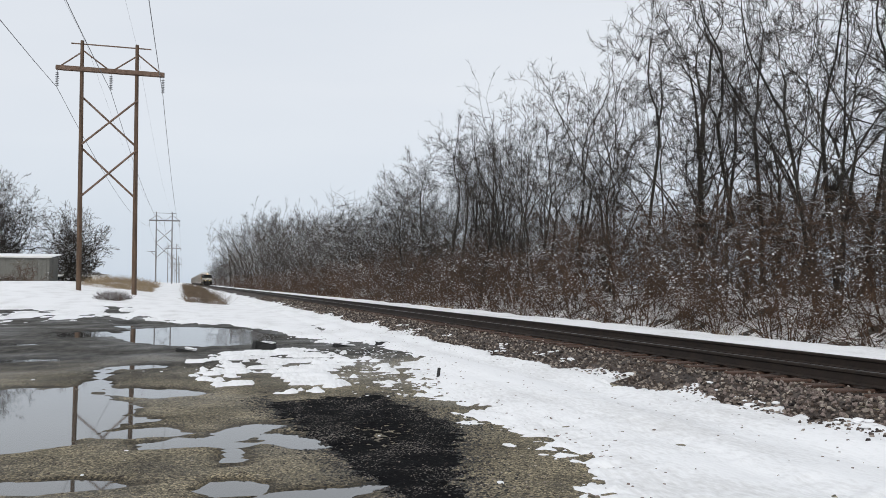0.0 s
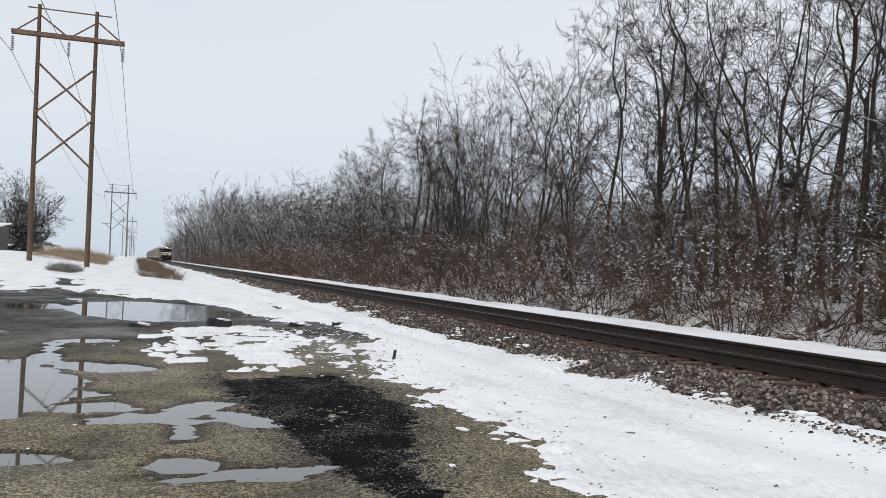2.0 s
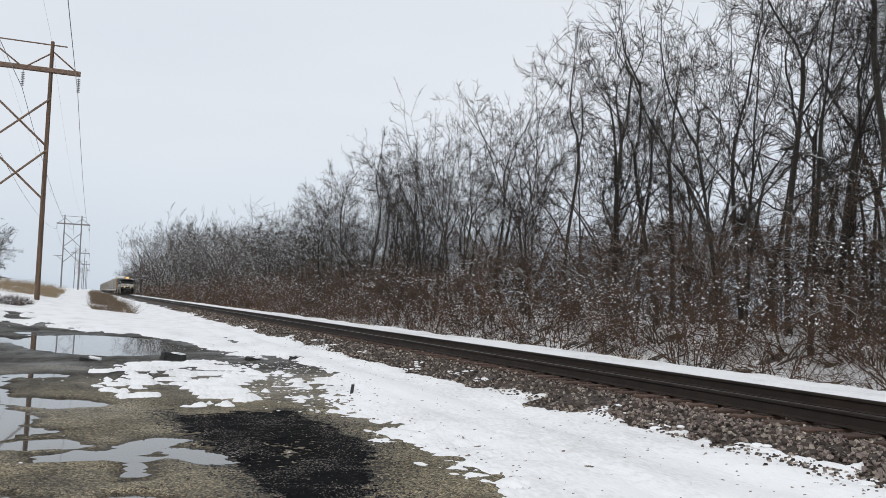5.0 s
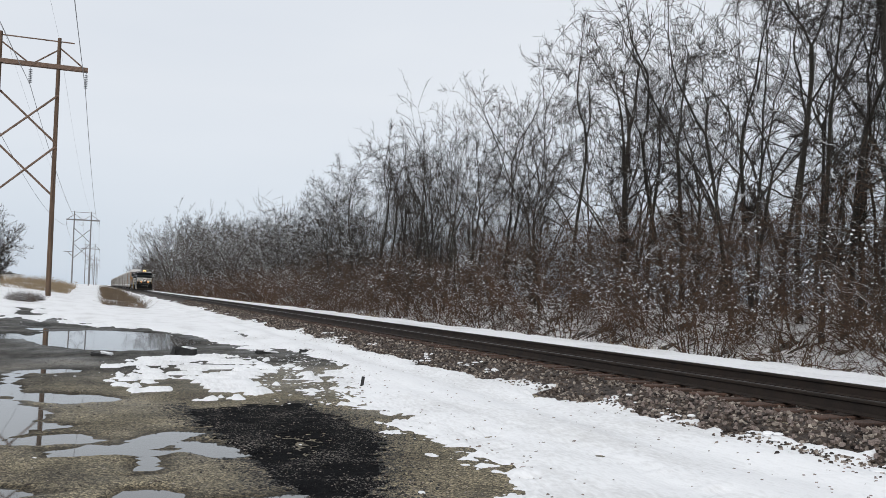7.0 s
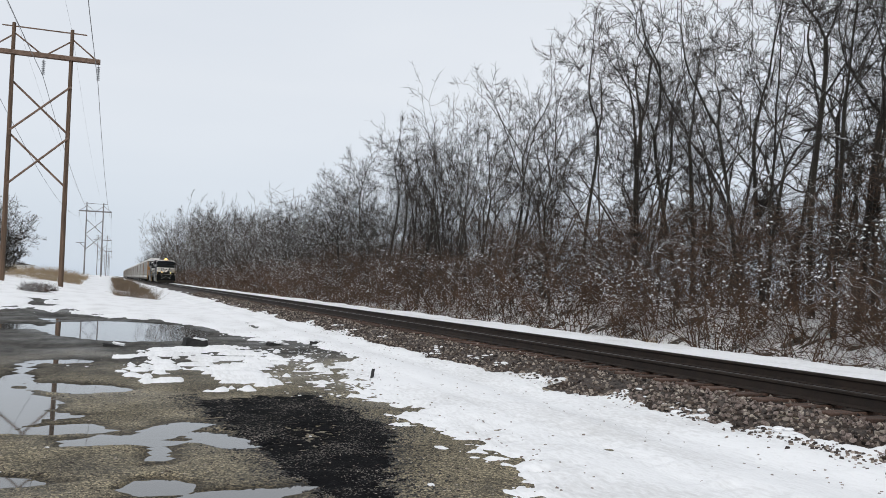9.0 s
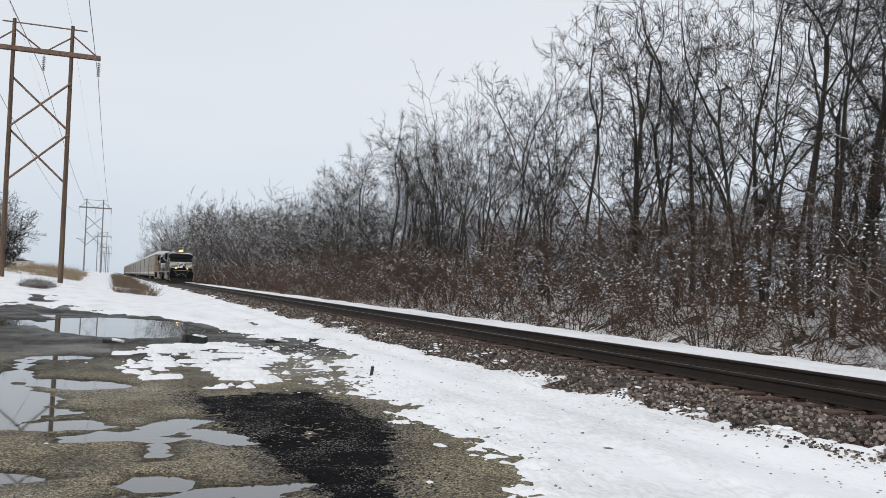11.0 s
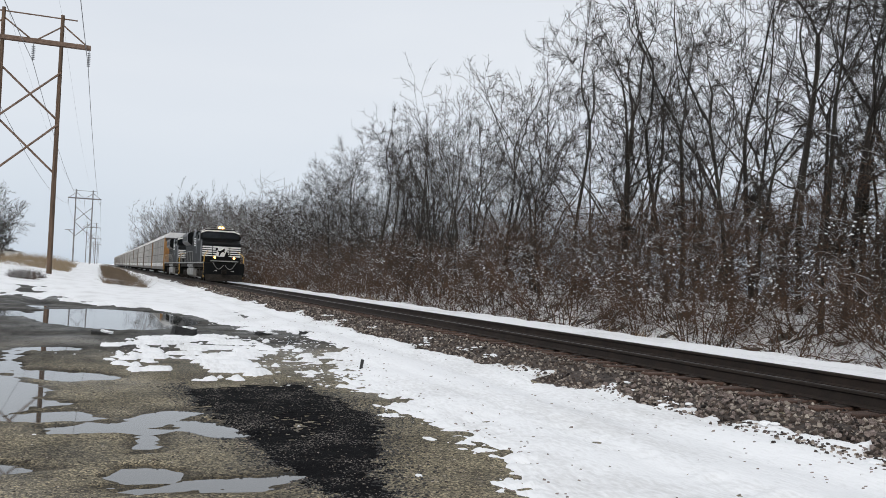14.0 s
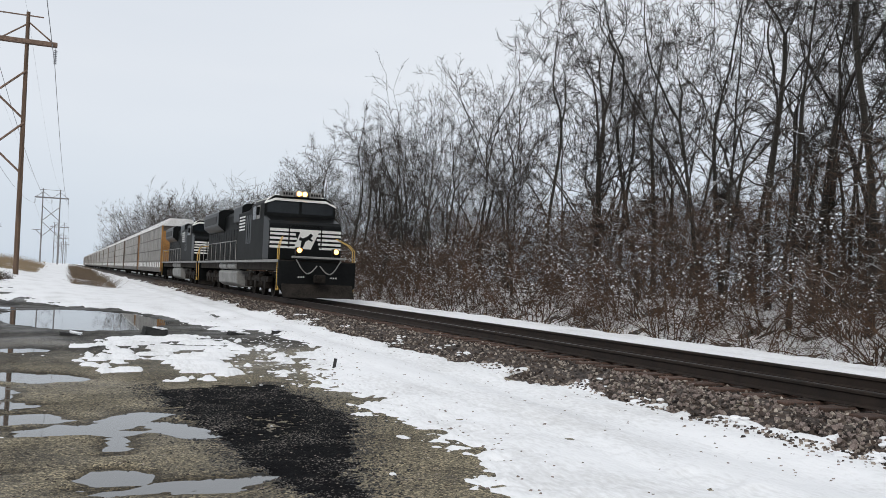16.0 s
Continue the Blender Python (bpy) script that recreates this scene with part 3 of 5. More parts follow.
def on_snow(r, count):
    y = 5.0 + 22.0 * r.rand(count) ** 1.6
    x = np.where(r.rand(count) < 0.55, 6.7 - np.abs(r.normal(0, 0.55, count)), r.uniform(3.2, 6.6, count))
    x = np.where(r.rand(count) < 0.35, edge_at(y) + np.abs(r.normal(0, 0.35, count)), x)
    return x, y, np.maximum(snow_top(x, y), earth(x, y))


def on_gravel(r, count):
    x, y = r.uniform(-2.5, 3.3, count * 6), 5.5 + 14 * r.rand(count * 6)
    ok = (earth(x, y) > WATER_Z + 0.02) & (snow_depth(x, y) < 0)
    x, y = x[ok][:count], y[ok][:count]
    return x, y, earth(x, y)


def at_toe(r, count):
    y = 4.5 + 26.0 * r.rand(count) ** 1.7
    x = 6.62 - np.abs(r.normal(0, 0.16, count)) + 0.3 * fbm(0 * y + 3, y, 1.2, 141, 3)
    return x, y, np.maximum(snow_top(x, y), earth(x, y)) + 0.004


scatter("spilled_stones", "crushed stones spilled over the edge of the snow", "stones", stone_material(), 1100, at_toe, (0.014, 0.036), 14, 0.75)
def above_toe(r, count):
    """Clusters of snow lumps left on the lowest stones."""
    k = count // 8
    y = np.repeat(5.0 + 24.0 * r.rand(k) ** 1.5, 8) + r.normal(0, 0.16, k * 8)
    x = np.repeat(6.55 + np.abs(r.normal(0, 0.22, k)), 8) + r.normal(0, 0.09, k * 8)
    return x, y, np.maximum(snow_top(x, y), earth(x, y)) + 0.012


scatter("snow_lumps", "small lumps of old snow among the lowest stones", "snow clumps", FRESH_SNOW, 120, above_toe, (0.02, 0.07), 17, 0.35, True)
scatter("stray_stones", "dark crumbs of stone strewn over the snow", "stones", STONE, 620, on_snow, (0.008, 0.026), 11)
scatter("loose_pebbles", "loose tan pebbles on the wet lot", "pebbles", stone_material(), 5000, on_gravel, (0.006, 0.015), 12)
def round_millings(r, count):
    """Crumbs thinning out from the rim of the black patch."""
    y = r.uniform(5.6, 12.2, count)
    west = np.interp(y, (5.0, 6.2, 7.0, 9.4, 11.7), (1.95, 1.62, 1.45, 1.2, 1.05))
    east = np.interp(y, (5.0, 6.1, 6.9, 8.1, 9.4, 10.8, 11.8), (1.98, 2.1, 2.32, 2.68, 3.02, 2.85, 2.7))
    out = np.abs(r.normal(0, 0.2, count)) - 0.12
    x = np.where(r.rand(count) < 0.45, west - out, east + 1.3 * out)
    return x, y, earth(x, y) + 0.002


def on_patch(r, count):
    y = r.uniform(5.8, 11.6, count)
    x = r.uniform(1.2, 2.9, count)
    return x, y, earth(x, y) + 0.011


scatter("loose_millings", "black asphalt crumbs strewn round the patch", "asphalt crumbs", RUBBER, 5200, round_millings, (0.006, 0.017), 15)
scatter("patch_pebbles", "pale pebbles lying on the black patch", "pebbles", stone_material(), 900, on_patch, (0.005, 0.011), 16)
def half_bare(r, count):
    """Crumbs of snow over the strip where the bank has melted thin."""
    y = r.uniform(11.5, 20.5, count * 2)
    x = r.uniform(2.4, 4.9, count * 2)
    ok = (snow_depth(x, y) < 0) & (fbm(x, y, 0.8, 171, 3) > -0.1)
    x, y = x[ok][:count], y[ok][:count]
    return x, y, earth(x, y)


scatter("snow_specks", "specks of melting snow over dark gravel", "snow clumps", FRESH_SNOW, 300, half_bare, (0.010, 0.036), 18, 0.3, True)
scatter("snow_crumbs", "small leftover clumps of snow on gravel", "snow clumps", FRESH_SNOW, 16, on_gravel, (0.014, 0.036), 13, 0.35, True)

# ---- train ----
CAR_SPACING = 28.6
WHEEL_R = 0.53


def prism_x(profile, x0, x1):
    """A profile in y and z, drawn out along x."""
    bm = bmesh.new()
    a = [bm.verts.new((x0, y, z)) for y, z in profile]
    b = [bm.verts.new((x1, y, z)) for y, z in profile]
    n = len(a)
    bm.faces.new(a)
    bm.faces.new(b[::-1])
    for i in range(n):
        bm.faces.new((a[i], b[i], b[(i + 1) % n], a[(i + 1) % n]))
    bmesh.ops.recalc_face_normals(bm, faces=bm.faces)
    return bm


def bent_rod(r, pts, sides=6):
    bm = bmesh.new()
    for a, b in zip(pts, pts[1:]):
        rod(bm, a, b, r, sides=sides)
    return bm


def wheelset(parent, y, r):
    """Two flanged wheels on an axle, turning about the axle at its middle."""
    bm = bmesh.new()
    rod(bm, (-0.8, 0, 0), (0.8, 0, 0), 0.09, sides=10)
    for s in (-1, 1):
        rod(bm, (s * 0.70, 0, 0), (s * 0.83, 0, 0), r, sides=24)
        rod(bm, (s * 0.67, 0, 0), (s * 0.70, 0, 0), r + 0.024, sides=24)
        for k in range(6):
            ang = k * math.pi / 3
            box_at = Matrix.Translation((s * 0.835, math.cos(ang) * r * 0.55, math.sin(ang) * r * 0.55)) @ Matrix.Diagonal((0.02, 0.09, 0.09, 1))
            bmesh.ops.create_cube(bm, size=1.0, matrix=box_at)
    ob = part("wheelset", bm, TRUCK_DIRT, parent, "steel wheels on an axle")
    ob.location = (0, y, r)
    return ob


def truck(parent, y, axles, r):
    """A bogie's side frames, axle boxes and springs round its axles."""
    lo, hi = y + axles[0] - 0.5, y + axles[-1] + 0.5
    bm = bmesh.new()
    for s in (-1, 1):
        x0, x1 = sorted((s * 0.95, s * 1.2))
        box(bm, x0, x1, lo, hi, 0.62, 0.86)
        for a in axles:
            box(bm, x0 - 0.02, x1 + 0.06, y + a - 0.19, y + a + 0.19, 0.34, 0.74)
        for a, b in zip(axles, axles[1:]):
            m = y + (a + b) / 2
            box(bm, x0, x1, m - 0.28, m + 0.28, 0.42, 0.66)
            for d in (-0.16, 0.0, 0.16):
                rod(bm, (s * 1.16, m + d, 0.44), (s * 1.16, m + d, 0.84), 0.07, sides=8)
            rod(bm, (s * 1.24, m - 0.4, 0.9), (s * 1.24, m - 0.05, 0.9), 0.10, sides=8)
    box(bm, -1.0, 1.0, y - 0.35, y + 0.35, 0.55, 0.95)
    part("bogie_frame", bm, TRUCK_DIRT, parent, "grimy cast steel bogie frame", bevel=0.012)
    return [wheelset(parent, y + a, r) for a in axles]


SPINNERS = []


def build_loco(label, lit):
    """A six-axle road locomotive; the nose's face is at y = 0, the body runs to +y, the rail's top is z = 0."""
    loco = empty("locomotive")
    tagged(loco, label, "locomotive", group="locomotives of the train")
    part("underframe", boxes((-1.38, 1.38, -1.9, 20.3, 1.12, 1.48)), TRUCK_DIRT, loco, bevel=0.02)
    deck = part("walkway", boxes((-1.55, 1.55, -1.95, 20.4, 1.48, 1.54)), TRUCK_DIRT, loco)
    for s in (-1, 1):
        part("edge_stripe", boxes((s * 1.552 - 0.006, s * 1.552 + 0.006, -1.9, 20.3, 1.44, 1.55)), TANK_GREY, deck, "pale grey walkway edge")
    # nose and cab
    nose = part("nose", prism_x([(0.0, 1.54), (0.0, 3.02), (0.16, 3.18), (1.25, 3.46), (1.25, 1.54)], -1.53, 1.53), BLACK_PAINT, loco, "gloss black short nose", bevel=0.05)
    for k in range(5):
        z1 = 2.85 - 0.178 * k
        h = 0.115 if k == 0 else 0.095
        for x0, x1 in ((-1.50, -0.50 + 0.06 * k), (0.34 + 0.06 * k, 1.50)):
            if k == 0:
                x0, x1 = (-1.50, 0.0) if x0 < 0 else (0.0, 1.50)
            part("white_stripe", boxes((x0, x1, -0.010, 0.004, z1 - h, z1)), WHITE_PAINT, nose, "painted white nose stripe")
    badge = part("badge_panel", prism([(-0.24, 2.76), (0.54, 2.76), (0.22, 2.04), (-0.50, 2.04)], -0.014, 0.004), WHITE_PAINT, nose, "white slanted badge panel")
    for k, prof in enumerate(([(-0.22, 2.10), (-0.12, 2.10), (-0.02, 2.34), (0.16, 2.46), (0.30, 2.62), (0.20, 2.70), (0.06, 2.58), (-0.12, 2.48), (-0.20, 2.32)],
                              [(-0.30, 2.40), (-0.14, 2.36), (-0.10, 2.46), (-0.26, 2.54)], [(0.08, 2.44), (0.26, 2.36), (0.30, 2.42), (0.14, 2.52)])):
        part("badge_mark", prism(prof, -0.019 - 0.002 * k, -0.012), BLACK_PAINT, badge, "black leaning mark")
    part("nose_door", boxes((-0.74, -0.69, -0.03, 0.0, 2.1, 3.0), (0.62, 0.67, -0.03, 0.0, 2.1, 3.0), (-0.74, 0.67, -0.03, 0.0, 2.98, 3.02)), BLACK_PAINT, nose)
    cab = part("cab", prism([(-1.53, 1.54), (-1.53, 3.98), (-1.12, 4.30), (1.12, 4.30), (1.53, 3.98), (1.53, 1.54)], 1.15, 3.9), GREY_PAINT, loco, bevel=0.03)
    part("windscreen", boxes((-1.42, -0.06, 1.135, 1.16, 3.56, 4.04)), CAB_GLASS, cab, "dark cab window")
    part("windscreen", boxes((0.06, 1.42, 1.135, 1.16, 3.56, 4.04)), CAB_GLASS, cab, "dark cab window")
    part("front_panel", prism([(-1.53, 3.40), (-1.53, 3.98), (-1.12, 4.14), (1.12, 4.14), (1.53, 3.98), (1.53, 3.40)], 1.143, 1.155), BLACK_PAINT, cab)
    visor = bmesh.new()
    pts = [(-1.56, 1.08, 3.95), (-1.13, 1.04, 4.12), (1.13, 1.04, 4.12), (1.56, 1.08, 3.95), (1.36, 1.42, 4.18), (1.02, 1.42, 4.36), (-1.02, 1.42, 4.36), (-1.36, 1.42, 4.18)]
    v = [visor.verts.new(p) for p in pts] + [visor.verts.new((p[0], p[1], p[2] - 0.05)) for p in pts]
    for q in ((0, 1, 6, 7), (1, 2, 5, 6), (2, 3, 4, 5)):
        visor.faces.new([v[i] for i in q])
        visor.faces.new([v[i + 8] for i in q[::-1]])
    for a, b in ((0, 1), (1, 2), (2, 3), (3, 4), (4, 5), (5, 6), (6, 7), (7, 0)):
        visor.faces.new((v[b], v[a], v[a + 8], v[b + 8]))
    bmesh.ops.recalc_face_normals(visor, faces=visor.faces)
    part("roof_visor", visor, WHITE_PAINT, cab, "off-white sloping cab roof front")
    for s in (-1, 1):
        for y0, y1 in ((1.95, 2.65), (2.78, 3.45)):
            part("side_window", boxes((s * 1.545 - 0.01, s * 1.545 + 0.01, y0, y1, 3.32, 3.90)), CAB_GLASS if y0 > 2 else TANK_GREY, cab, "cab side window")
        part("roof_edge", boxes((s * 1.30 - 0.02, s * 1.30 + 0.02, 1.7, 3.95, 4.16, 4.2)), WHITE_PAINT, cab, "white gutter line")
        part("mirror", boxes((s * 1.66 - 0.07, s * 1.66 + 0.07, 1.85, 1.9, 3.45, 3.8)), BLACK_PAINT, cab)
    house = part("headlight_housing", boxes((-0.27, 0.27, 0.98, 1.6, 4.28, 4.52)), TANK_GREY, cab, "pale grey lamp housing", bevel=0.02)
    for s in (-1, 1):
        bm = bmesh.new()
        rod(bm, (s * 0.12, 0.96, 4.40), (s * 0.12, 0.99, 4.40), 0.1, sides=16)
        part("headlight", bm, HEADLIGHT if lit else CAB_GLASS, house, "round headlight")
        board = part("number_board", boxes((min(s * 0.34, s * 0.86), max(s * 0.34, s * 0.86), 1.0, 1.5, 4.27, 4.50)), TANK_GREY, cab, "pale number board")
        for j in range(4):
            xc = s * 0.60 - 0.165 + 0.11 * j
            part("number_bar", boxes((xc - 0.035, xc + 0.035, 0.992, 1.0, 4.33, 4.44)), BLACK_PAINT, board)
        # lower lamps, hand rails and steps
        lamp = part("ditch_light_box", boxes((s * 0.74 - 0.13, s * 0.74 + 0.13, -1.95, -1.70, 1.76, 2.04)), BLACK_PAINT, loco, bevel=0.02)
        bm = bmesh.new()
        rod(bm, (s * 0.74, -1.975, 1.93), (s * 0.74, -1.945, 1.93), 0.095, sides=16)
        part("ditch_light", bm, DITCHLIGHT if lit else CAB_GLASS, lamp, "round amber-white ditch light")
        for d in (0.0, 0.26):
            part("grab_rail", bent_rod(0.018, [(s * 1.52, -1.9 + d, 0.35), (s * 1.52, -1.9 + d, 2.0), (s * 1.40, -1.6 + d, 2.22), (s * 1.12, -0.7 + d * 0.5, 2.5)]), YELLOW_PAINT, loco, "yellow hand rail")
        for k in range(4):
            part("step", boxes((s * 1.28 - 0.22, s * 1.28 + 0.22, -1.85 + 0.03 * k, -1.45 + 0.03 * k, 0.38 + 0.28 * k, 0.41 + 0.28 * k)), YELLOW_PAINT if k == 0 else BLACK_PAINT, loco)
    part("anticlimber", boxes((-1.05, 1.05, -2.22, -1.95, 1.62, 1.70)), TANK_GREY, loco, "pale grey bar across the front", bevel=0.015)
    pilot = part("pilot", prism([(-1.55, 0.55), (-1.55, 1.5), (1.55, 1.5), (1.55, 0.55), (1.3, 0.16), (-1.3, 0.16)], -2.02, -1.94), BLACK_PAINT, loco, bevel=0.015)
    part("plough", prism_x([(-2.05, 0.62), (-2.42, 0.10), (-2.34, 0.10), (-1.98, 0.62)], -1.42, 1.42), TRUCK_DIRT, pilot, "dirty black snow plough")
    part("coupler", boxes((-0.16, 0.16, -2.62, -1.9, 0.70, 0.98), (-0.26, 0.14, -2.72, -2.45, 0.68, 1.0)), TRUCK_DIRT, loco, bevel=0.03)
    for s in (-1, 1):
        hose = [(s * (0.06 + 0.84 * u), -2.12 - 0.05 * math.sin(math.pi * u), 1.35 - 0.42 * math.sin(math.pi * min(u * 1.02, 1)) + 0.22 * u) for u in [i / 10 for i in range(11)]]
        part("air_hose", bent_rod(0.024, hose), TANK_GREY, loco, "pale looped air hose")
        for k in range(3):
            part("hose_valve", boxes((s * (0.55 + 0.1 * k) - 0.018, s * (0.55 + 0.1 * k) + 0.018, -2.06, -2.02, 0.86, 0.92)), WHITE_PAINT, pilot)
    # hood
    cabinet = part("equipment_cabinet", boxes((-1.46, 1.46, 3.9, 7.4, 1.54, 3.82)), GREY_PAINT, loco, bevel=0.04)
    for s in (-1, 1):
        for k in range(5):
            part("louvre", boxes((s * 1.465 - 0.01, s * 1.465 + 0.01, 5.7, 7.1, 2.95 + 0.15 * k, 3.02 + 0.15 * k)), WHITE_PAINT, cabinet)
        for k in range(3):
            part("vent_rib", boxes((s * 1.47 - 0.012, s * 1.47 + 0.012, 4.1 + 0.45 * k, 4.4 + 0.45 * k, 2.3, 3.6)), BLACK_PAINT, cabinet)
    hood = part("hood", prism([(-1.02, 1.54), (-1.02, 3.95), (-0.8, 4.2), (0.8, 4.2), (1.02, 3.95), (1.02, 1.54)], 3.9, 19.9), GREY_PAINT, loco, bevel=0.03)
    for s in (-1, 1):
        for k in range(15):
            y = 7.7 + 0.8 * k
            part("hood_door", boxes((s * 1.03 - 0.015, s * 1.03 + 0.015, y, y + 0.7, 1.75, 3.2)), GREY_PAINT, hood)
        part("radiator_grille", boxes((s * 1.42 - 0.02, s * 1.42 + 0.02, 14.6, 19.0, 3.62, 4.05)), RUBBER, hood)
    part("radiator_wing", prism([(-1.04, 3.2), (-1.42, 3.5), (-1.42, 4.25), (-1.2, 4.42), (1.2, 4.42), (1.42, 4.25), (1.42, 3.5), (1.04, 3.2)], 13.9, 19.4), BLACK_PAINT, hood, bevel=0.03)
    part("brake_blister", prism([(-1.0, 3.3), (-1.30, 3.5), (-1.30, 4.2), (-1.1, 4.36), (1.1, 4.36), (1.30, 4.2), (1.30, 3.5), (1.0, 3.3)], 7.5, 9.8), BLACK_PAINT, hood, bevel=0.03)
    part("exhaust_stack", boxes((-0.5, 0.5, 11.2, 12.0, 4.2, 4.5)), RUBBER, hood, bevel=0.02)
    for y in (15.2, 16.8, 18.3):
        bm = bmesh.new()
        rod(bm, (0, y, 4.42), (0, y, 4.52), 0.65, sides=20)
        part("roof_fan", bm, RUBBER, hood)
    part("horn", bent_rod(0.05, [(-0.5, 3.0, 4.3), (-0.5, 2.6, 4.55), (-0.5, 2.2, 4.55)]), RUBBER, cab)
    part("antenna_dome", boxes((0.3, 0.7, 2.4, 2.8, 4.26, 4.48)), BLACK_PAINT, cab, bevel=0.06)
    for s in (-1, 1):
        pairs = [((s * 1.5, 7.6 + 1.55 * k, 1.5), (s * 1.5, 7.6 + 1.55 * k, 2.5)) for k in range(9)]
        part("side_rail", rods(0.02, *pairs, ((s * 1.5, 7.6, 2.5), (s * 1.5, 20.2, 2.5))), TANK_GREY, loco, "grey walkway hand rail")
        part("rear_rail", bent_rod(0.02, [(s * 1.5, 20.3, 0.4), (s * 1.5, 20.3, 2.4), (s * 0.9, 20.3, 2.5)]), YELLOW_PAINT, loco, "yellow hand rail")
    # tank and running gear
    part("fuel_tank", prism([(-1.38, 0.42), (-1.42, 0.95), (-1.30, 1.06), (1.30, 1.06), (1.42, 0.95), (1.38, 0.42), (1.1, 0.24), (-1.1, 0.24)], 7.6, 13.0), TANK_GREY, loco, "grey fuel tank", bevel=0.04)
    for s in (-1, 1):
        bm = bmesh.new()
        rod(bm, (s * 1.28, 7.8, 1.27), (s * 1.28, 10.1, 1.27), 0.18, sides=14)
        rod(bm, (s * 1.28, 10.4, 1.27), (s * 1.28, 12.7, 1.27), 0.18, sides=14)
        part("air_reservoir", bm, TANK_GREY, loco, "grey air reservoir")
    for y in (4.0, 16.4):
        SPINNERS.extend((w, WHEEL_R) for w in truck(loco, y, (-2.05, 0.0, 2.05), WHEEL_R))
    part("rear_pilot", boxes((-1.5, 1.5, 20.3, 20.4, 0.4, 1.5)), BLACK_PAINT, loco)
    return loco


def build_rack(orange):
    """An enclosed car-carrying wagon, its front end at y = 0."""
    car = empty("autorack_wagon")
    tagged(car, "enclosed car-carrying railway wagon with weathered ribbed grey sides", "railway wagon", group="wagons of the train")
    part("deck", boxes((-1.5, 1.5, 0.3, 27.1, 0.62, 1.0)), RACK_DARK, car, bevel=0.02)
    inner = part("inner_wall", boxes((-1.40, 1.40, 0.35, 27.05, 1.0, 4.8)), RACK_DARK, car)
    for s in (-1, 1):
        side = part("side_wall", boxes((s * 1.45 - 0.03, s * 1.45 + 0.03, 0.3, 27.1, 0.95, 4.85)), RACK_PANEL, car, "weathered galvanised side wall")
        for z in (1.62, 2.62, 3.68, 4.72):
            part("seam", boxes((s * 1.495 - 0.018, s * 1.495 + 0.018, 0.4, 27.0, z - 0.035, z + 0.035)), RACK_DARK, side)
        for k in range(15):
            y = 0.55 + 1.876 * k
            part("post", boxes((s * 1.49 - 0.015, s * 1.49 + 0.015, y - 0.022, y + 0.022, 0.8, 4.76)), RACK_PANEL, side)
        for k in range(14):
            y = 1.05 + 1.876 * k
            part("lower_slot", boxes((s * 1.487 - 0.008, s * 1.487 + 0.008, y, y + 0.9, 1.08, 1.5)), RACK_ROOF, side, "pale lower panel")
        for y in (0.18, 27.22):
            part("corner_post", boxes((s * 1.5 - 0.06, s * 1.5 + 0.06, y - 0.12, y + 0.12, 0.7, 4.76)), RACK_ORANGE if orange else RACK_BROWN, car, "painted corner post")
    part("roof", prism([(-1.54, 4.76), (-1.50, 4.90), (-0.95, 5.45), (0.95, 5.45), (1.50, 4.90), (1.54, 4.76)], 0.05, 27.35), RACK_ROOF, car, "pale roof with old snow", bevel=0.02)
    for k in range(9):
        y = 1.5 + 3.05 * k
        part("roof_rib", prism([(-1.545, 4.78), (-1.505, 4.92), (-0.95, 5.47), (0.95, 5.47), (1.505, 4.92), (1.545, 4.78)], y - 0.04, y + 0.04), RACK_PANEL, car)
    for y in (0.10, 27.30):
        for k in range(4):
            part("end_door", boxes((-1.42 + 0.72 * k, -0.74 + 0.72 * k, y - 0.05, y + 0.05, 1.0, 4.3)), RACK_ORANGE if orange else RACK_BROWN, car, "painted end door leaf")
    part("coupler", boxes((-0.14, 0.14, -0.7, 28.1, 0.72, 0.96)), TRUCK_DIRT, car)
    for y in (3.0, 24.4):
        truck(car, y, (-0.89, 0.89), 0.42)
    return car


LOCO_A = build_loco("black freight locomotive with white nose stripes and lit headlights", True)
LOCO_B = build_loco("unlit black freight locomotive coupled behind the leading one", False)
RACK = build_rack(False)
RACKS = [build_rack(True), RACK] + [copy_thing(RACK, pose(0, 0, 0)) for _ in range(14)]

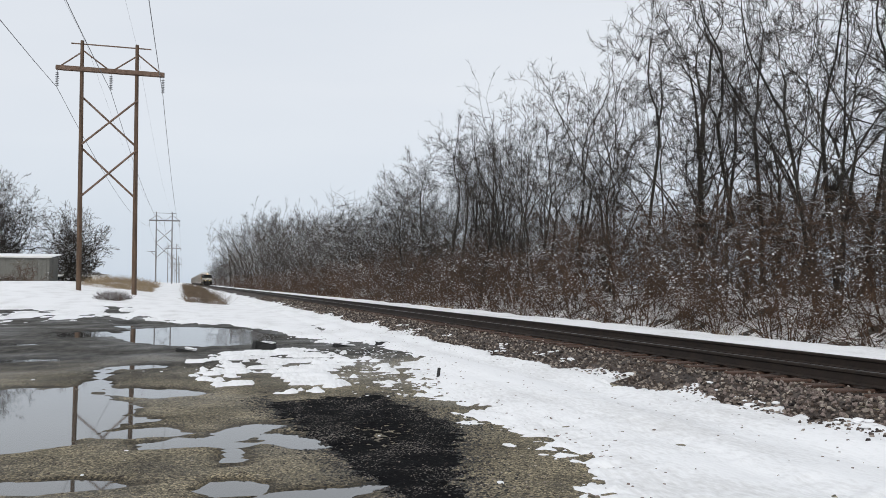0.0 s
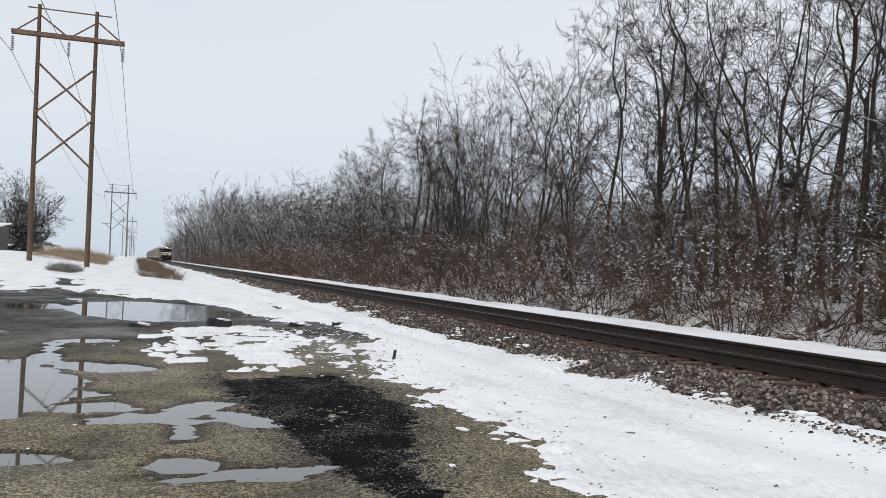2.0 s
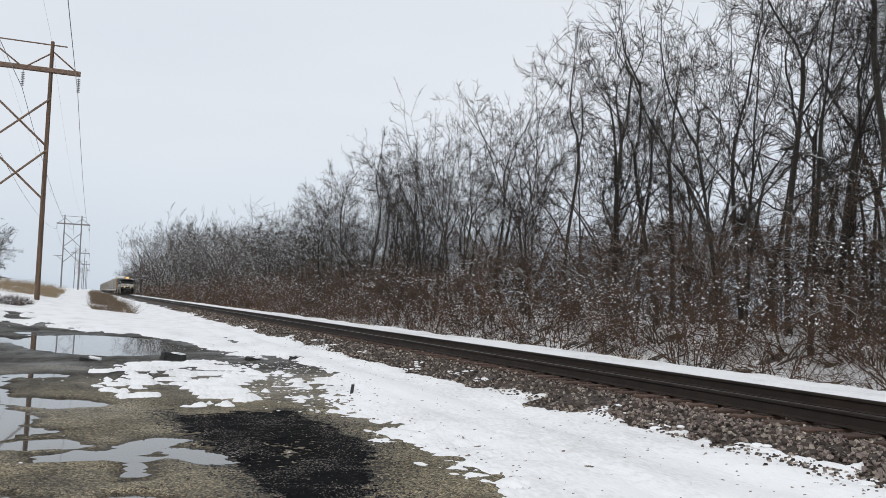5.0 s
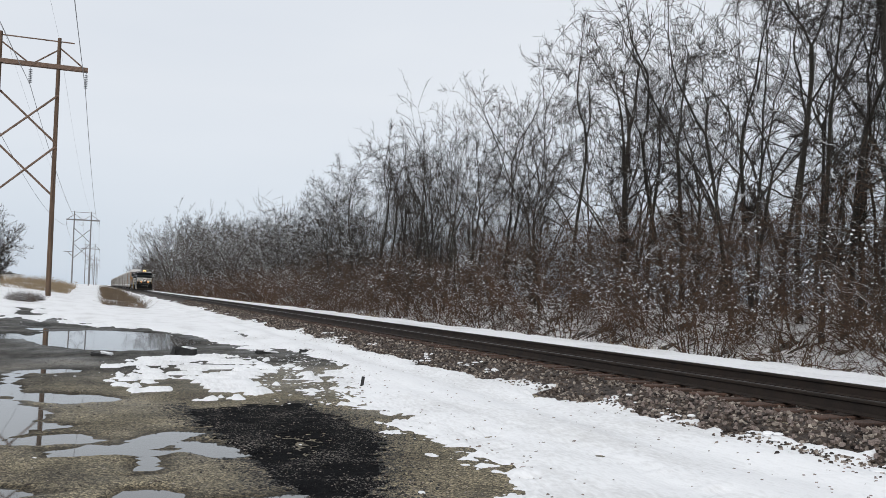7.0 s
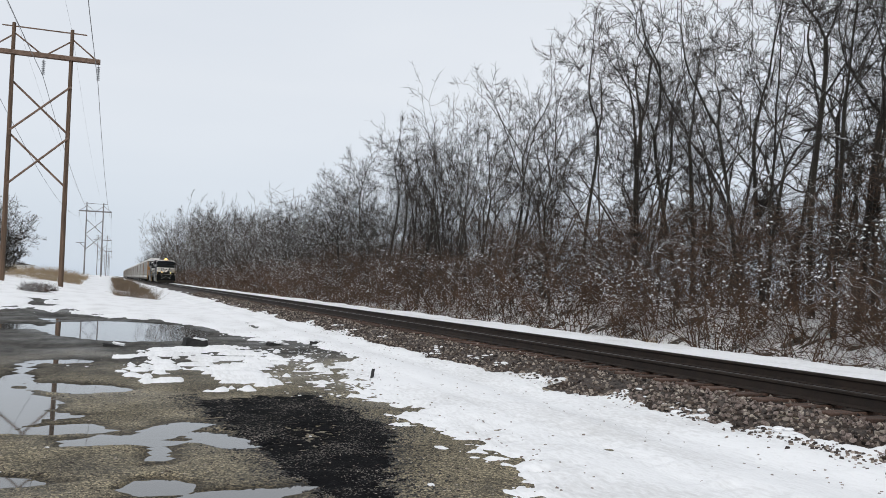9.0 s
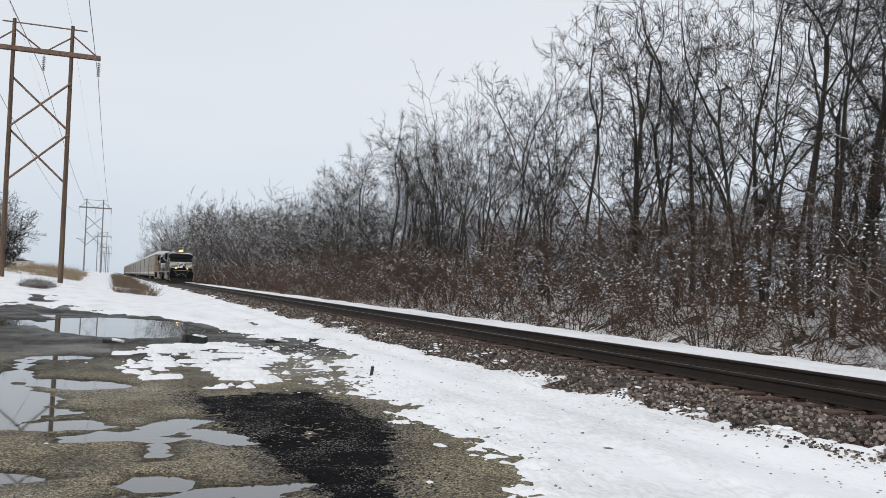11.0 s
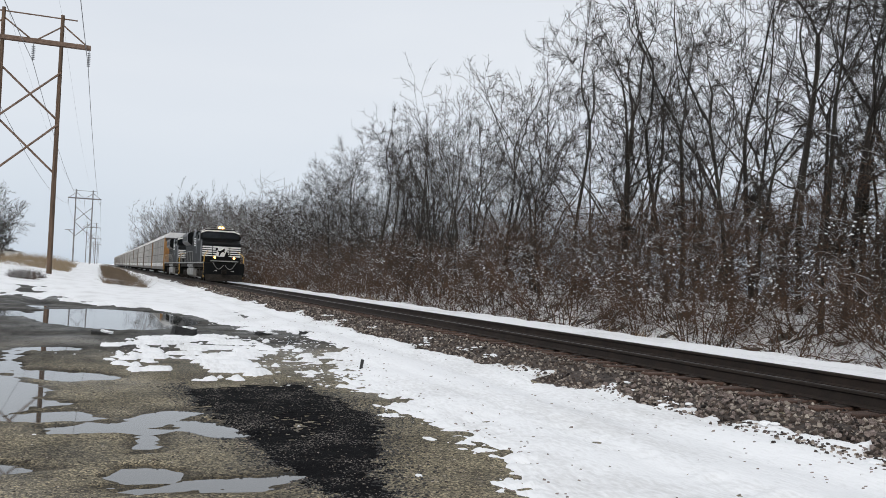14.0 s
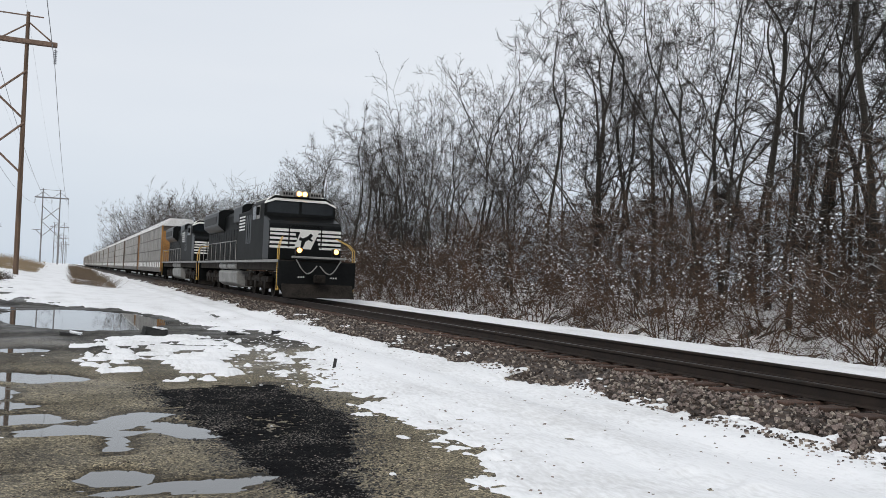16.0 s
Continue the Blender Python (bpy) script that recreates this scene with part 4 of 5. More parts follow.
# ---- power line ----
def build_tower(x, y, z_right, z_left, bracket=False, pole_wood=POLE_WOOD, arm_wood=ARM_WOOD):
    """A wooden H-frame: two poles, cross-arm, braces and three insulator strings."""
    t = empty("h_frame_pylon", pose(x, y, 0))
    tagged(t, "tall wooden H-frame power pylon with crossed braces", "power pylon", group="pylons of the power line")
    top, arm, w = 19.15, 17.05, 1.88
    for side, z in ((1, z_right), (-1, z_left)):
        bm = bmesh.new()
        foot, head = Vector((side * w + 0.02, 0, z - 0.6)), Vector((side * w - 0.12, 0, top))
        rod(bm, foot, head, 0.185, 0.125, 12)
        part("pole", bm, pole_wood, t, "tall round timber pole", smooth=False)
    part("crossarm", boxes((-3.72, 3.72, -0.22, -0.10, arm - 0.15, arm + 0.15), (-3.72, 3.72, 0.10, 0.22, arm - 0.15, arm + 0.15)), arm_wood, t, bevel=0.01)
    part("top_bar", rods(0.05, ((-2.75, 0, top - 0.25), (2.75, 0, top - 0.25))), arm_wood, t)
    for a, b in (((-w, 0, top - 0.75), (-3.4, 0, arm + 0.15)), ((-w, 0, top - 0.75), (-0.25, 0, arm + 0.15)),
                 ((w, 0, top - 0.75), (0.25, 0, arm + 0.15)), ((w, 0, top - 0.75), (3.4, 0, arm + 0.15))):
        part("arm_brace", rods(0.055, (a, b)), arm_wood, t)
    for zt, zb in ((15.0, 11.55), (11.3, 7.75)):
        for s in (-1, 1):
            part("cross_brace", rods(0.075, ((-w * s, 0.16 * s, zt), (w * s, 0.16 * s, zb))), arm_wood, t)
    for ix in (-3.62, 0.0, 3.62):
        bm = bmesh.new()
        rod(bm, (ix, 0, arm - 0.1), (ix, 0, arm - 1.45), 0.02, sides=6)
        for k in range(8):
            zz = arm - 0.35 - 0.13 * k
            rod(bm, (ix, 0, zz), (ix, 0, zz - 0.06), 0.06, 0.14, 8)
        part("insulator_string", bm, INSULATOR, t, "string of grey disc insulators")
    if bracket:
        part("side_arm", rods(0.07, ((-w, 0, 9.3), (-w - 2.1, 0, 9.35)), ((-w, 0, 8.1), (-w - 1.3, 0, 9.3))), arm_wood, t)
    return t


TOWERS = ((-5.3, 66, 0.66, 1.0), (-4.6, 222, 0.9, 1.2), (-4.7, 400, 0.8, 1.1), (-4.7, 580, 0.8, 1.1), (-4.7, 760, 0.8, 1.1), (-5.4, -95, 0.0, 0.0))


def build_lines():
    for k, (x, y, a, b) in enumerate(TOWERS):
        # pylons beyond 100 m get the timber colour greyed for haze
        build_tower(x, y, a, b, k == 1, *((HAZED_WOOD, HAZED_WOOD) if y > 100 else (POLE_WOOD, ARM_WOOD)))
    order = sorted(TOWERS, key=lambda r: r[1])
    for dx, z, r in ((-3.62, 15.6, 0.022), (0.0, 15.6, 0.022), (3.62, 15.6, 0.022), (-1.75, 19.0, 0.006), (1.75, 19.0, 0.006)):
        pts = []
        for p, q in zip(order, order[1:]):
            for i in range(16):
                u = i / 16
                pts.append((p[0] + (q[0] - p[0]) * u + dx, p[1] + (q[1] - p[1]) * u, z - 4 * 2.3 * u * (1 - u)))
        bm = bmesh.new()
        for a, b in zip(pts, pts[1:]):
            rod(bm, a, b, r, sides=5)
        ob = part("power_cable", bm, WIRE)
        tagged(ob, "sagging grey power cable strung between pylons", "cable", group="cables of the power line")


build_lines()


# ---- bare trees and brush ----
def tube(verts, faces, pts, radii, sides):
    base = len(verts)
    for i, p in enumerate(pts):
        d = (pts[min(i + 1, len(pts) - 1)] - pts[max(i - 1, 0)]).normalized()
        a = d.orthogonal().normalized()
        b = d.cross(a)
        for k in range(sides):
            ang = 2 * math.pi * k / sides
            verts.append(p + (a * math.cos(ang) + b * math.sin(ang)) * radii[i])
    for i in range(len(pts) - 1):
        for k in range(sides):
            k2 = (k + 1) % sides
            faces.append((base + i * sides + k, base + i * sides + k2, base + (i + 1) * sides + k2, base + (i + 1) * sides + k))


def stem(rng, start, way, length, count, wobble, lift):
    """A wandering line of points; lift: how strongly it turns upward."""
    pts, p, d = [start.copy()], start.copy(), way.normalized()
    for _ in range(count):
        d = (d + Vector((rng.gauss(0, wobble), rng.gauss(0, wobble), rng.gauss(0, wobble) + lift))).normalized()
        p = p + d * (length / count)
        pts.append(p.copy())
    return pts


def along(pts, u):
    f = u * (len(pts) - 1)
    i = min(int(f), len(pts) - 2)
    return pts[i].lerp(pts[i + 1], f - i), (pts[i + 1] - pts[i]).normalized()


def offshoot(d, angle, roll):
    a = Matrix.Rotation(roll, 3, d) @ d.orthogonal().normalized()
    return (d * math.cos(angle) + a * math.sin(angle)).normalized()


# segments, wobble, upward pull and sides of a stem, from the trunk to the thin branches
LEVELS = ((9, 0.04, 0.03, 6), (7, 0.13, 0.05, 4), (5, 0.20, 0.03, 3), (3, 0.26, 0.0, 3))


def grow_tree(seed, height, stems=1, forks=3, laterals=(4, 5, 5), twigs=6, spread=1.0, thick=0.17, twig=0.008, bare=0.5, wide=0.26):
    """A trunk that forks again and again into ever finer branches inside a rounded crown; bare: the trunk's share of the height."""
    rng = random.Random(seed)
    trunk, crown = ([], []), ([], [])

    low = bare * 0.45
    mid, up = height * (1 + low) / 2, height * (1 - low) / 2

    def room(p, d):
        """How far it is from p along d to the crown's rounded outline."""
        k = Vector((1 / (wide * height), 1 / (wide * height), 1 / up))
        a, b = Vector((p.x * k.x, p.y * k.y, (p.z - mid) * k.z)), Vector((d.x * k.x, d.y * k.y, d.z * k.z))
        h, c = a.dot(b) / b.length_squared, (a.length_squared - 1) / b.length_squared
        return max(0.3, -h + math.sqrt(max(h * h - c, 0.0)) if c < 0 else 0.3)

    def grow(p, d, length, r, level):
        count, wobble, lift, sides = LEVELS[level]
        if level:
            length = min(length, room(p, d) * rng.uniform(0.8, 1.02))
        pts = stem(rng, p, d, length, count, wobble, lift)
        tip = 0.62 if level == 0 else 0.45
        radii = [max(r * (1 - (1 - tip) * i / count), twig) for i in range(count + 1)]
        if level == 0:
            radii[0] *= 1.35
            radii[1] *= 1.1
        tube(*(trunk if level == 0 else crown), pts, radii, sides)
        ends = forks if level == 0 else 2
        first = rng.uniform(0, 6.28)
        if level < 3:
            for k in range(ends):
                way = offshoot((pts[-1] - pts[-2]).normalized(), rng.uniform(0.16, 0.5) * spread, first + 6.28 * k / ends + rng.gauss(0, 0.4))
                ln = height * (1 - bare) * rng.uniform(0.42, 0.62) if level == 0 else length * rng.uniform(0.5, 0.75)
                grow(pts[-1], way, ln, radii[-1] * rng.uniform(0.6, 0.9), level + 1)
            for k in range(laterals[level]):
                u = (0.40 if level == 0 else 0.22) + (0.58 if level == 0 else 0.75) * (k + rng.random()) / laterals[level]
                q, e = along(pts, u)
                ln = height * rng.uniform(0.10, 0.24) if level == 0 else length * rng.uniform(0.34, 0.62) * (1.15 - 0.5 * u)
                grow(q, offshoot(e, rng.uniform(0.45, 1.0) * spread, rng.uniform(0, 6.28)), ln, r * (1 - 0.5 * u) * rng.uniform(0.25, 0.5), level + 1)
        if level >= 2:
            for _ in range(twigs if level == 3 else twigs // 2):
                q, e = along(pts, rng.uniform(0.15, 1.0))
                tw = stem(rng, q, offshoot(e, rng.uniform(0.3, 1.1), rng.uniform(0, 6.28)), rng.uniform(0.14, 0.48) * height / 14, 1, 0.0, 0.0)
                tube(*crown, tw, [twig, twig * 0.55], 3)

    for s in range(stems):
        ang = 6.28 * s / stems + rng.uniform(-0.5, 0.5)
        out = 0.0 if stems == 1 else rng.uniform(0.04, 0.17)
        way = Vector((math.cos(ang) * out + rng.gauss(0, 0.03), math.sin(ang) * out + rng.gauss(0, 0.03), 1))
        start = Vector((math.cos(ang) * 0.28, math.sin(ang) * 0.28, -0.5)) if stems > 1 else Vector((0, 0, -0.5))
        grow(start, way, height * bare * rng.uniform(0.82, 1.12), thick * rng.uniform(0.62, 0.98) / stems ** 0.3, 0)
    return trunk, crown


def grow_shrub(seed, height, stems, side=6, twigs=5, snowy=0.2):
    """Arching stems with crooked side shoots and fine twigs; snow clings in clusters."""
    rng = random.Random(seed)
    wood, tufts = ([], []), ([], [])

    def fleck(q, r):
        base = len(tufts[0])
        for dx, dy, dz in ((1, 0, 0), (-0.4, 0.9, 0), (-0.5, -0.8, 0), (0, 0, 0.8), (0.1, 0, -0.4)):
            tufts[0].append(q + Vector((dx * r * rng.uniform(0.7, 1.7), dy * r * rng.uniform(0.7, 1.7), dz * r + 0.01)))
        tufts[1].extend([(base + a, base + b, base + c) for a, b, c in ((0, 1, 3), (1, 2, 3), (2, 0, 3), (1, 0, 4), (2, 1, 4), (0, 2, 4))])

    for s in range(stems):
        ang = rng.uniform(0, 6.28)
        start = Vector((math.cos(ang) * rng.uniform(0, 0.35), math.sin(ang) * rng.uniform(0, 0.35), -0.15))
        out = rng.uniform(0.1, 1.1)
        way = Vector((math.cos(ang) * out, math.sin(ang) * out, 1))
        main = stem(rng, start, way, height * rng.uniform(0.7, 1.2), 8, 0.22, -0.02)
        thick = rng.uniform(0.012, 0.028)
        tube(*wood, main, [thick * (1 - i / 9.5) + 0.003 for i in range(9)], 3)
        for j in range(side):
            p, d = along(main, 0.34 + 0.66 * (j + rng.random()) / side)
            shoot = stem(rng, p, offshoot(d, rng.uniform(0.5, 1.3), rng.uniform(0, 6.28)), height * rng.uniform(0.16, 0.36), 3, 0.25, 0.03)
            tube(*wood, shoot, [0.009, 0.008, 0.006, 0.004], 3)
            white = rng.random() < snowy
            for _ in range(twigs):
                q, e = along(shoot, rng.uniform(0.1, 1.0))
                tw = stem(rng, q, offshoot(e, rng.uniform(0.4, 1.2), rng.uniform(0, 6.28)), rng.uniform(0.15, 0.5), 1, 0.0, 0.0)
                tube(*wood, tw, [0.0055, 0.0035], 3)
                if white and rng.random() < 0.75:
                    fleck(tw[0].lerp(tw[1], rng.random()), rng.uniform(0.016, 0.046))
    return wood, tufts


def tree_thing(name, seed, label, wood=TWIG, **kw):
    t = empty(name)
    tagged(t, label, "tree", group="bare trees beyond the track")
    trunk, crown = grow_tree(seed, **kw)
    t["tall"] = max(v.z for v in crown[0])
    obj_from("trunk", *trunk, BARK, t, smooth=True)
    obj_from("crown", *crown, wood, t, smooth=False)
    return t


def shrub_thing(name, seed, label, height, stems, **kw):
    t = empty(name)
    tagged(t, label, "shrub", group="brush along the track")
    wood, tufts = grow_shrub(seed, height, stems, **kw)
    obj_from("branchwork", *wood, BRUSH, t)
    if tufts[1]:
        obj_from("clinging_snow", *tufts, FRESH_SNOW, t, "small clumps of white snow")["kind"] = "stuff"
    return t


def ground_z(x, y):
    return float(snow_top(np.array([x]), np.array([y]))[0])


def stature(y):
    """How high the wood's crowns reach along the line: lower past halfway, taller again far off."""
    return float(np.interp(y, (8, 26, 34, 45, 52, 60, 70, 76, 81, 100, 135, 160, 200, 270, 330, 450),
                           (16.5, 14.8, 14.2, 13.9, 12.4, 13.0, 13.5, 12.9, 11.3, 11.4, 12.2, 15.0, 19.0, 21.0, 17.0, 15.0)))


class Planter:
    """Sets out copies of a few kinds, the first of each kind being the original."""

    def __init__(self, kinds):
        self.kinds, self.used = kinds, set()

    def put(self, v, x, y, z, turn, size):
        m = pose(x, y, z, 0, 0, turn) @ Matrix.Scale(size, 4)
        if v in self.used:
            return copy_thing(self.kinds[v], m)
        self.used.add(v)
        self.kinds[v].matrix_basis = m
        return self.kinds[v]


def build_woods():
    label = "tall bare deciduous tree dusted with snow"
    rng = random.Random(21)
    near_kinds = [tree_thing("bare_tree", 10 + k, label, height=15.0, stems=s, forks=f, laterals=l, thick=r, bare=b, spread=1.08 * w, twigs=8, twig=0.0078)
                  for k, (s, f, l, r, b, w) in enumerate((
                      (1, 3, (4, 4, 4), 0.17, 0.46, 1.1), (2, 2, (2, 3, 4), 0.14, 0.50, 1.0), (1, 3, (4, 4, 4), 0.13, 0.38, 1.2),
                      (3, 2, (1, 3, 3), 0.15, 0.48, 1.0), (1, 2, (5, 4, 4), 0.14, 0.52, 1.15), (2, 2, (2, 3, 4), 0.16, 0.42, 1.1)))]
    near = Planter(near_kinds)
    # the far trees' twig colour is paled for haze besides its snow
    far = Planter([tree_thing("bare_tree", 40 + k, label, height=14.0, stems=s, forks=3, laterals=l, thick=0.17, bare=b, spread=1.3, twigs=7, twig=0.011, wood=FROSTED_HAZY, wide=0.34)
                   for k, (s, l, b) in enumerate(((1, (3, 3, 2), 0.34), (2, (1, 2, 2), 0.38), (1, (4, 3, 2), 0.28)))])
    # trees of the front row: heading from the lot and distance from the track's line
    spots = [(34.0, 19.5, 0), (37.2, 20.5, 1), (38.6, 22.0, 2), (41.5, 19.0, 3), (42.6, 21.0, 1), (44.8, 20.0, 4), (46.6, 19.0, 5), (48.5, 20.5, 3), (50.5, 18.5, 4),
             (52.5, 20.0, 1), (28.5, 19.5, 2), (30.8, 21.5, 4), (26.0, 20.0, 1), (24.0, 21.5, 5), (22.0, 19.0, 2), (20.2, 20.5, 5), (35.6, 23.0, 4), (55.5, 19.0, 4), (59.0, 20.0, 0)]
    places = [(d, d / math.tan(radians(a)), v) for a, d, v in spots]
    y = 7.0
    while y < 100:
        places.append((24.0 + rng.uniform(-2, 2), y, rng.randrange(6)))
        y += 3.6 * rng.uniform(0.6, 1.5) * (1 + y / 200)
    y = 43.0
    while y < 100:
        places.append((19.0 + rng.uniform(-1.8, 1.8), y, rng.randrange(6)))
        y += 3.0 * rng.uniform(0.6, 1.4)
    for x, y, v in places:
        near.put(v, x, y, ground_z(x, y) - 0.1, rng.uniform(0, 360), stature(y) * rng.uniform(0.88, 1.03) / near_kinds[v]["tall"])
    for row, gap, low in ((28.5, 4.6, 0.95), (33.5, 5.4, 1.0)):
        y = 6.0
        while y < 100:
            v = rng.randrange(3)
            far.put(v, row + rng.uniform(-1.8, 1.8), y, 0.2, rng.uniform(0, 360), low * stature(y) * rng.uniform(0.8, 1.0) / far.kinds[v]["tall"])
            y += gap * rng.uniform(0.6, 1.4)
    y = 100.0
    while y < 560:
        for row in (16.6, 20.5, 25.0, 30.0) if y < 230 else (17.0, 22.0):
            v = rng.randrange(3)
            far.put(v, row + rng.uniform(-1.8, 1.8), y + rng.uniform(-2, 2), -0.4, rng.uniform(0, 360), stature(y) * rng.uniform(0.78, 1.02) / far.kinds[v]["tall"])
        y += 5.0 + (y - 98) / 25
    # brush
    blab = "leafless reddish-brown shrub speckled with snow"
    near = Planter([shrub_thing("shrub", 70 + k, blab, h, s, side=7, twigs=6, snowy=0.4 * w)
                    for k, (h, s, w) in enumerate(((3.4, 15, 0.12), (2.8, 13, 0.26), (3.8, 15, 0.10), (2.3, 12, 0.2), (3.1, 14, 0.34)))])
    far = Planter([shrub_thing("shrub", 90 + k, blab, h, s, side=5, twigs=3, snowy=0.12) for k, (h, s) in enumerate(((3.6, 13), (3.0, 12)))])
    for row, gap, big in ((14.9, 2.8, 0.8), (16.5, 1.9, 1.1), (18.0, 1.6, 1.35)):
        y = 7.5
        while y < 64:
            x, yy = row + rng.uniform(-0.7, 0.7), y + rng.uniform(-0.5, 0.5)
            near.put(rng.randrange(5), x, yy, ground_z(x, yy) - 0.03, rng.uniform(0, 360), big * rng.uniform(0.8, 1.15))
            y += gap * rng.uniform(0.6, 1.4) * (1 + y / 90)
    y = 62.0
    while y < 250:
        for row in (14.4, 16.5, 18.5):
            far.put(rng.randrange(2), row + rng.uniform(-0.8, 0.8), y + rng.uniform(-1, 1), -0.35, rng.uniform(0, 360), rng.uniform(0.75, 1.2))
        y += 2.4 + (y - 62) / 50


build_woods()


def sticks(name, label, category, mat, count, place, length, radius, seed, upright=0.5, group="", bent=True):
    """Countless twigs or stalks, each a thin three-sided rod bent once, in one mesh."""
    r = np.random.RandomState(seed)
    p = place(r, count)
    n = len(p)
    d = r.normal(0, 1, (n, 3))
    d[:, 2] = np.abs(d[:, 2]) * 0.6 + upright * 2
    d /= np.linalg.norm(d, axis=1)[:, None]
    kink = d + r.normal(0, 0.35, (n, 3))
    kink /= np.linalg.norm(kink, axis=1)[:, None]
    ln, rad = r.uniform(*length, (n, 1)), r.uniform(*radius, (n, 1))
    mids, ends = p + d * ln * 0.5, p + (d + kink) * ln * 0.5
    a = np.cross(d, np.array([0.31, 0.52, 0.8]))
    a /= np.linalg.norm(a, axis=1)[:, None] + 1e-9
    b = np.cross(d, a)
    rings = []
    for c, k in ((p, 1.0), (mids, 0.8), (ends, 0.45)):
        for ang in (0.0, 2.094, 4.189):
            rings.append(c + (a * math.cos(ang) + b * math.sin(ang)) * rad * k)
    verts = np.stack(rings, 1)
    quads = np.array([(0, 1, 4, 3), (1, 2, 5, 4), (2, 0, 3, 5), (3, 4, 7, 6), (4, 5, 8, 7), (5, 3, 6, 8)])
    if not bent:
        verts, quads = verts[:, [0, 1, 2, 6, 7, 8]], np.array([(0, 1, 4, 3), (1, 2, 5, 4), (2, 0, 3, 5)])
    faces = (quads[None] + (np.arange(n) * verts.shape[1])[:, None, None]).reshape(-1, 4)
    me = bpy.data.meshes.new(name)
    me.vertices.add(n * verts.shape[1])
    me.vertices.foreach_set("co", verts.reshape(-1))
    me.loops.add(faces.size)
    me.loops.foreach_set("vertex_index", faces.reshape(-1).astype(np.int32))
    me.polygons.add(len(faces))
    me.polygons.foreach_set("loop_start", np.arange(0, faces.size, 4, dtype=np.int32))
    me.update(calc_edges=True)
    me.materials.append(mat)
    return tagged(new(name, me), label, category, group, "stuff")


def thicket_place(x0, x1, y0, y1, low, high, bias, seed, ease=1.0):
    """Places in a belt of undergrowth whose top rises and falls."""
    def place(r, n):
        y = y0 + (y1 - y0) * r.rand(n) ** bias
        x = r.uniform(x0, x1, n)
        top = high * (1 + 0.8 * fbm(x, y, 5.0, seed, 4))
        return np.stack([x, y, low + (top - low) * r.rand(n) ** ease], -1)
    return place


sticks("undergrowth", "tangled leafless reddish-brown undergrowth", "undergrowth", BRUSH, 27000, thicket_place(16.4, 20.5, 6, 82, 1.9, 4.0, 1.4, 201, 0.7), (0.2, 0.65), (0.004, 0.008), 31, 0.0)
sticks("brush_stalks", "thin leafless stalks rising from the snowy ditch", "undergrowth", BRUSH, 900, thicket_place(13.4, 19.0, 8, 70, -0.35, 0.3, 1.3, 202, 1.0), (0.3, 0.9), (0.004, 0.009), 37, 0.1)
sticks("sapling_twigs", "dense bare twigs of saplings between the trees", "undergrowth", SAPLING, 38000, thicket_place(19.5, 30.0, 5, 105, 0.9, 5.2, 1.3, 203, 0.9), (0.5, 1.4), (0.008, 0.015), 32, 0.1, bent=False)
sticks("far_brush", "distant belt of bare brush along the railway", "undergrowth", BRUSH, 9000, thicket_place(13.8, 22.0, 70, 480, -0.3, 3.2, 1.6, 205), (0.6, 1.6), (0.012, 0.022), 33, 0.05, bent=False)
sticks("far_twigs", "distant bare woodland twigs dusted with snow and paled for haze", "woodland", FROSTED_HAZY, 40000, thicket_place(15.5, 30.0, 80, 600, 0.0, 9.0, 1.5, 207, 0.9), (0.6, 1.8), (0.012, 0.024), 34, 0.15, bent=False)


def tuft_place(r, n):
    """Flecks in clusters of uneven size, thicker here and there."""
    k = n // 12
    y, x = 7 + 75 * r.rand(k) ** 1.6, r.uniform(13.4, 18.5, k)
    z = 0.3 + 3.0 * r.rand(k) ** 0.8 * (1 + 0.4 * fbm(x, y, 5.0, 201, 3))
    c = np.repeat(np.stack([x, y, z], -1), 12, 0) + r.normal(0, 0.17, (k * 12, 3)) * (1.3, 1.3, 0.6)
    return c[:, 0], c[:, 1], c[:, 2]


scatter("snow_flecks", "flecks of white snow caught in the brush", "snow clumps", FRESH_SNOW, 2800, tuft_place, (0.010, 0.038), 35, 0.85)

# ---- beyond the lot: shed, houses, trees, dry grass ----
def build_shed():
    shed = empty("metal_shed", pose(-19.5, 92.0, 1.45))
    tagged(shed, "low grey-green sheet-metal shed with a snowy roof", "shed")
    wall = part("wall", boxes((-7.2, 7.2, -3, 3, -0.4, 2.55)), SHED_WALL, shed)
    for k in range(36):
        part("wall_rib", boxes((-7.1 + 0.4 * k, -7.04 + 0.4 * k, -3.03, -2.99, -0.3, 2.5)), SHED_WALL, wall)
    for k in range(15):
        part("wall_rib", boxes((7.19, 7.23, -2.9 + 0.4 * k, -2.84 + 0.4 * k, -0.3, 2.5)), SHED_WALL, wall)
    part("roof", prism_x([(-3.25, 2.5), (-3.25, 2.62), (3.25, 3.02), (3.25, 2.9)], -7.45, 7.45), FRESH_SNOW, shed, "roof under white snow")
    part("eave_trim", boxes((-7.45, 7.45, -3.29, -3.25, 2.44, 2.58)), WHITE_PAINT, shed)


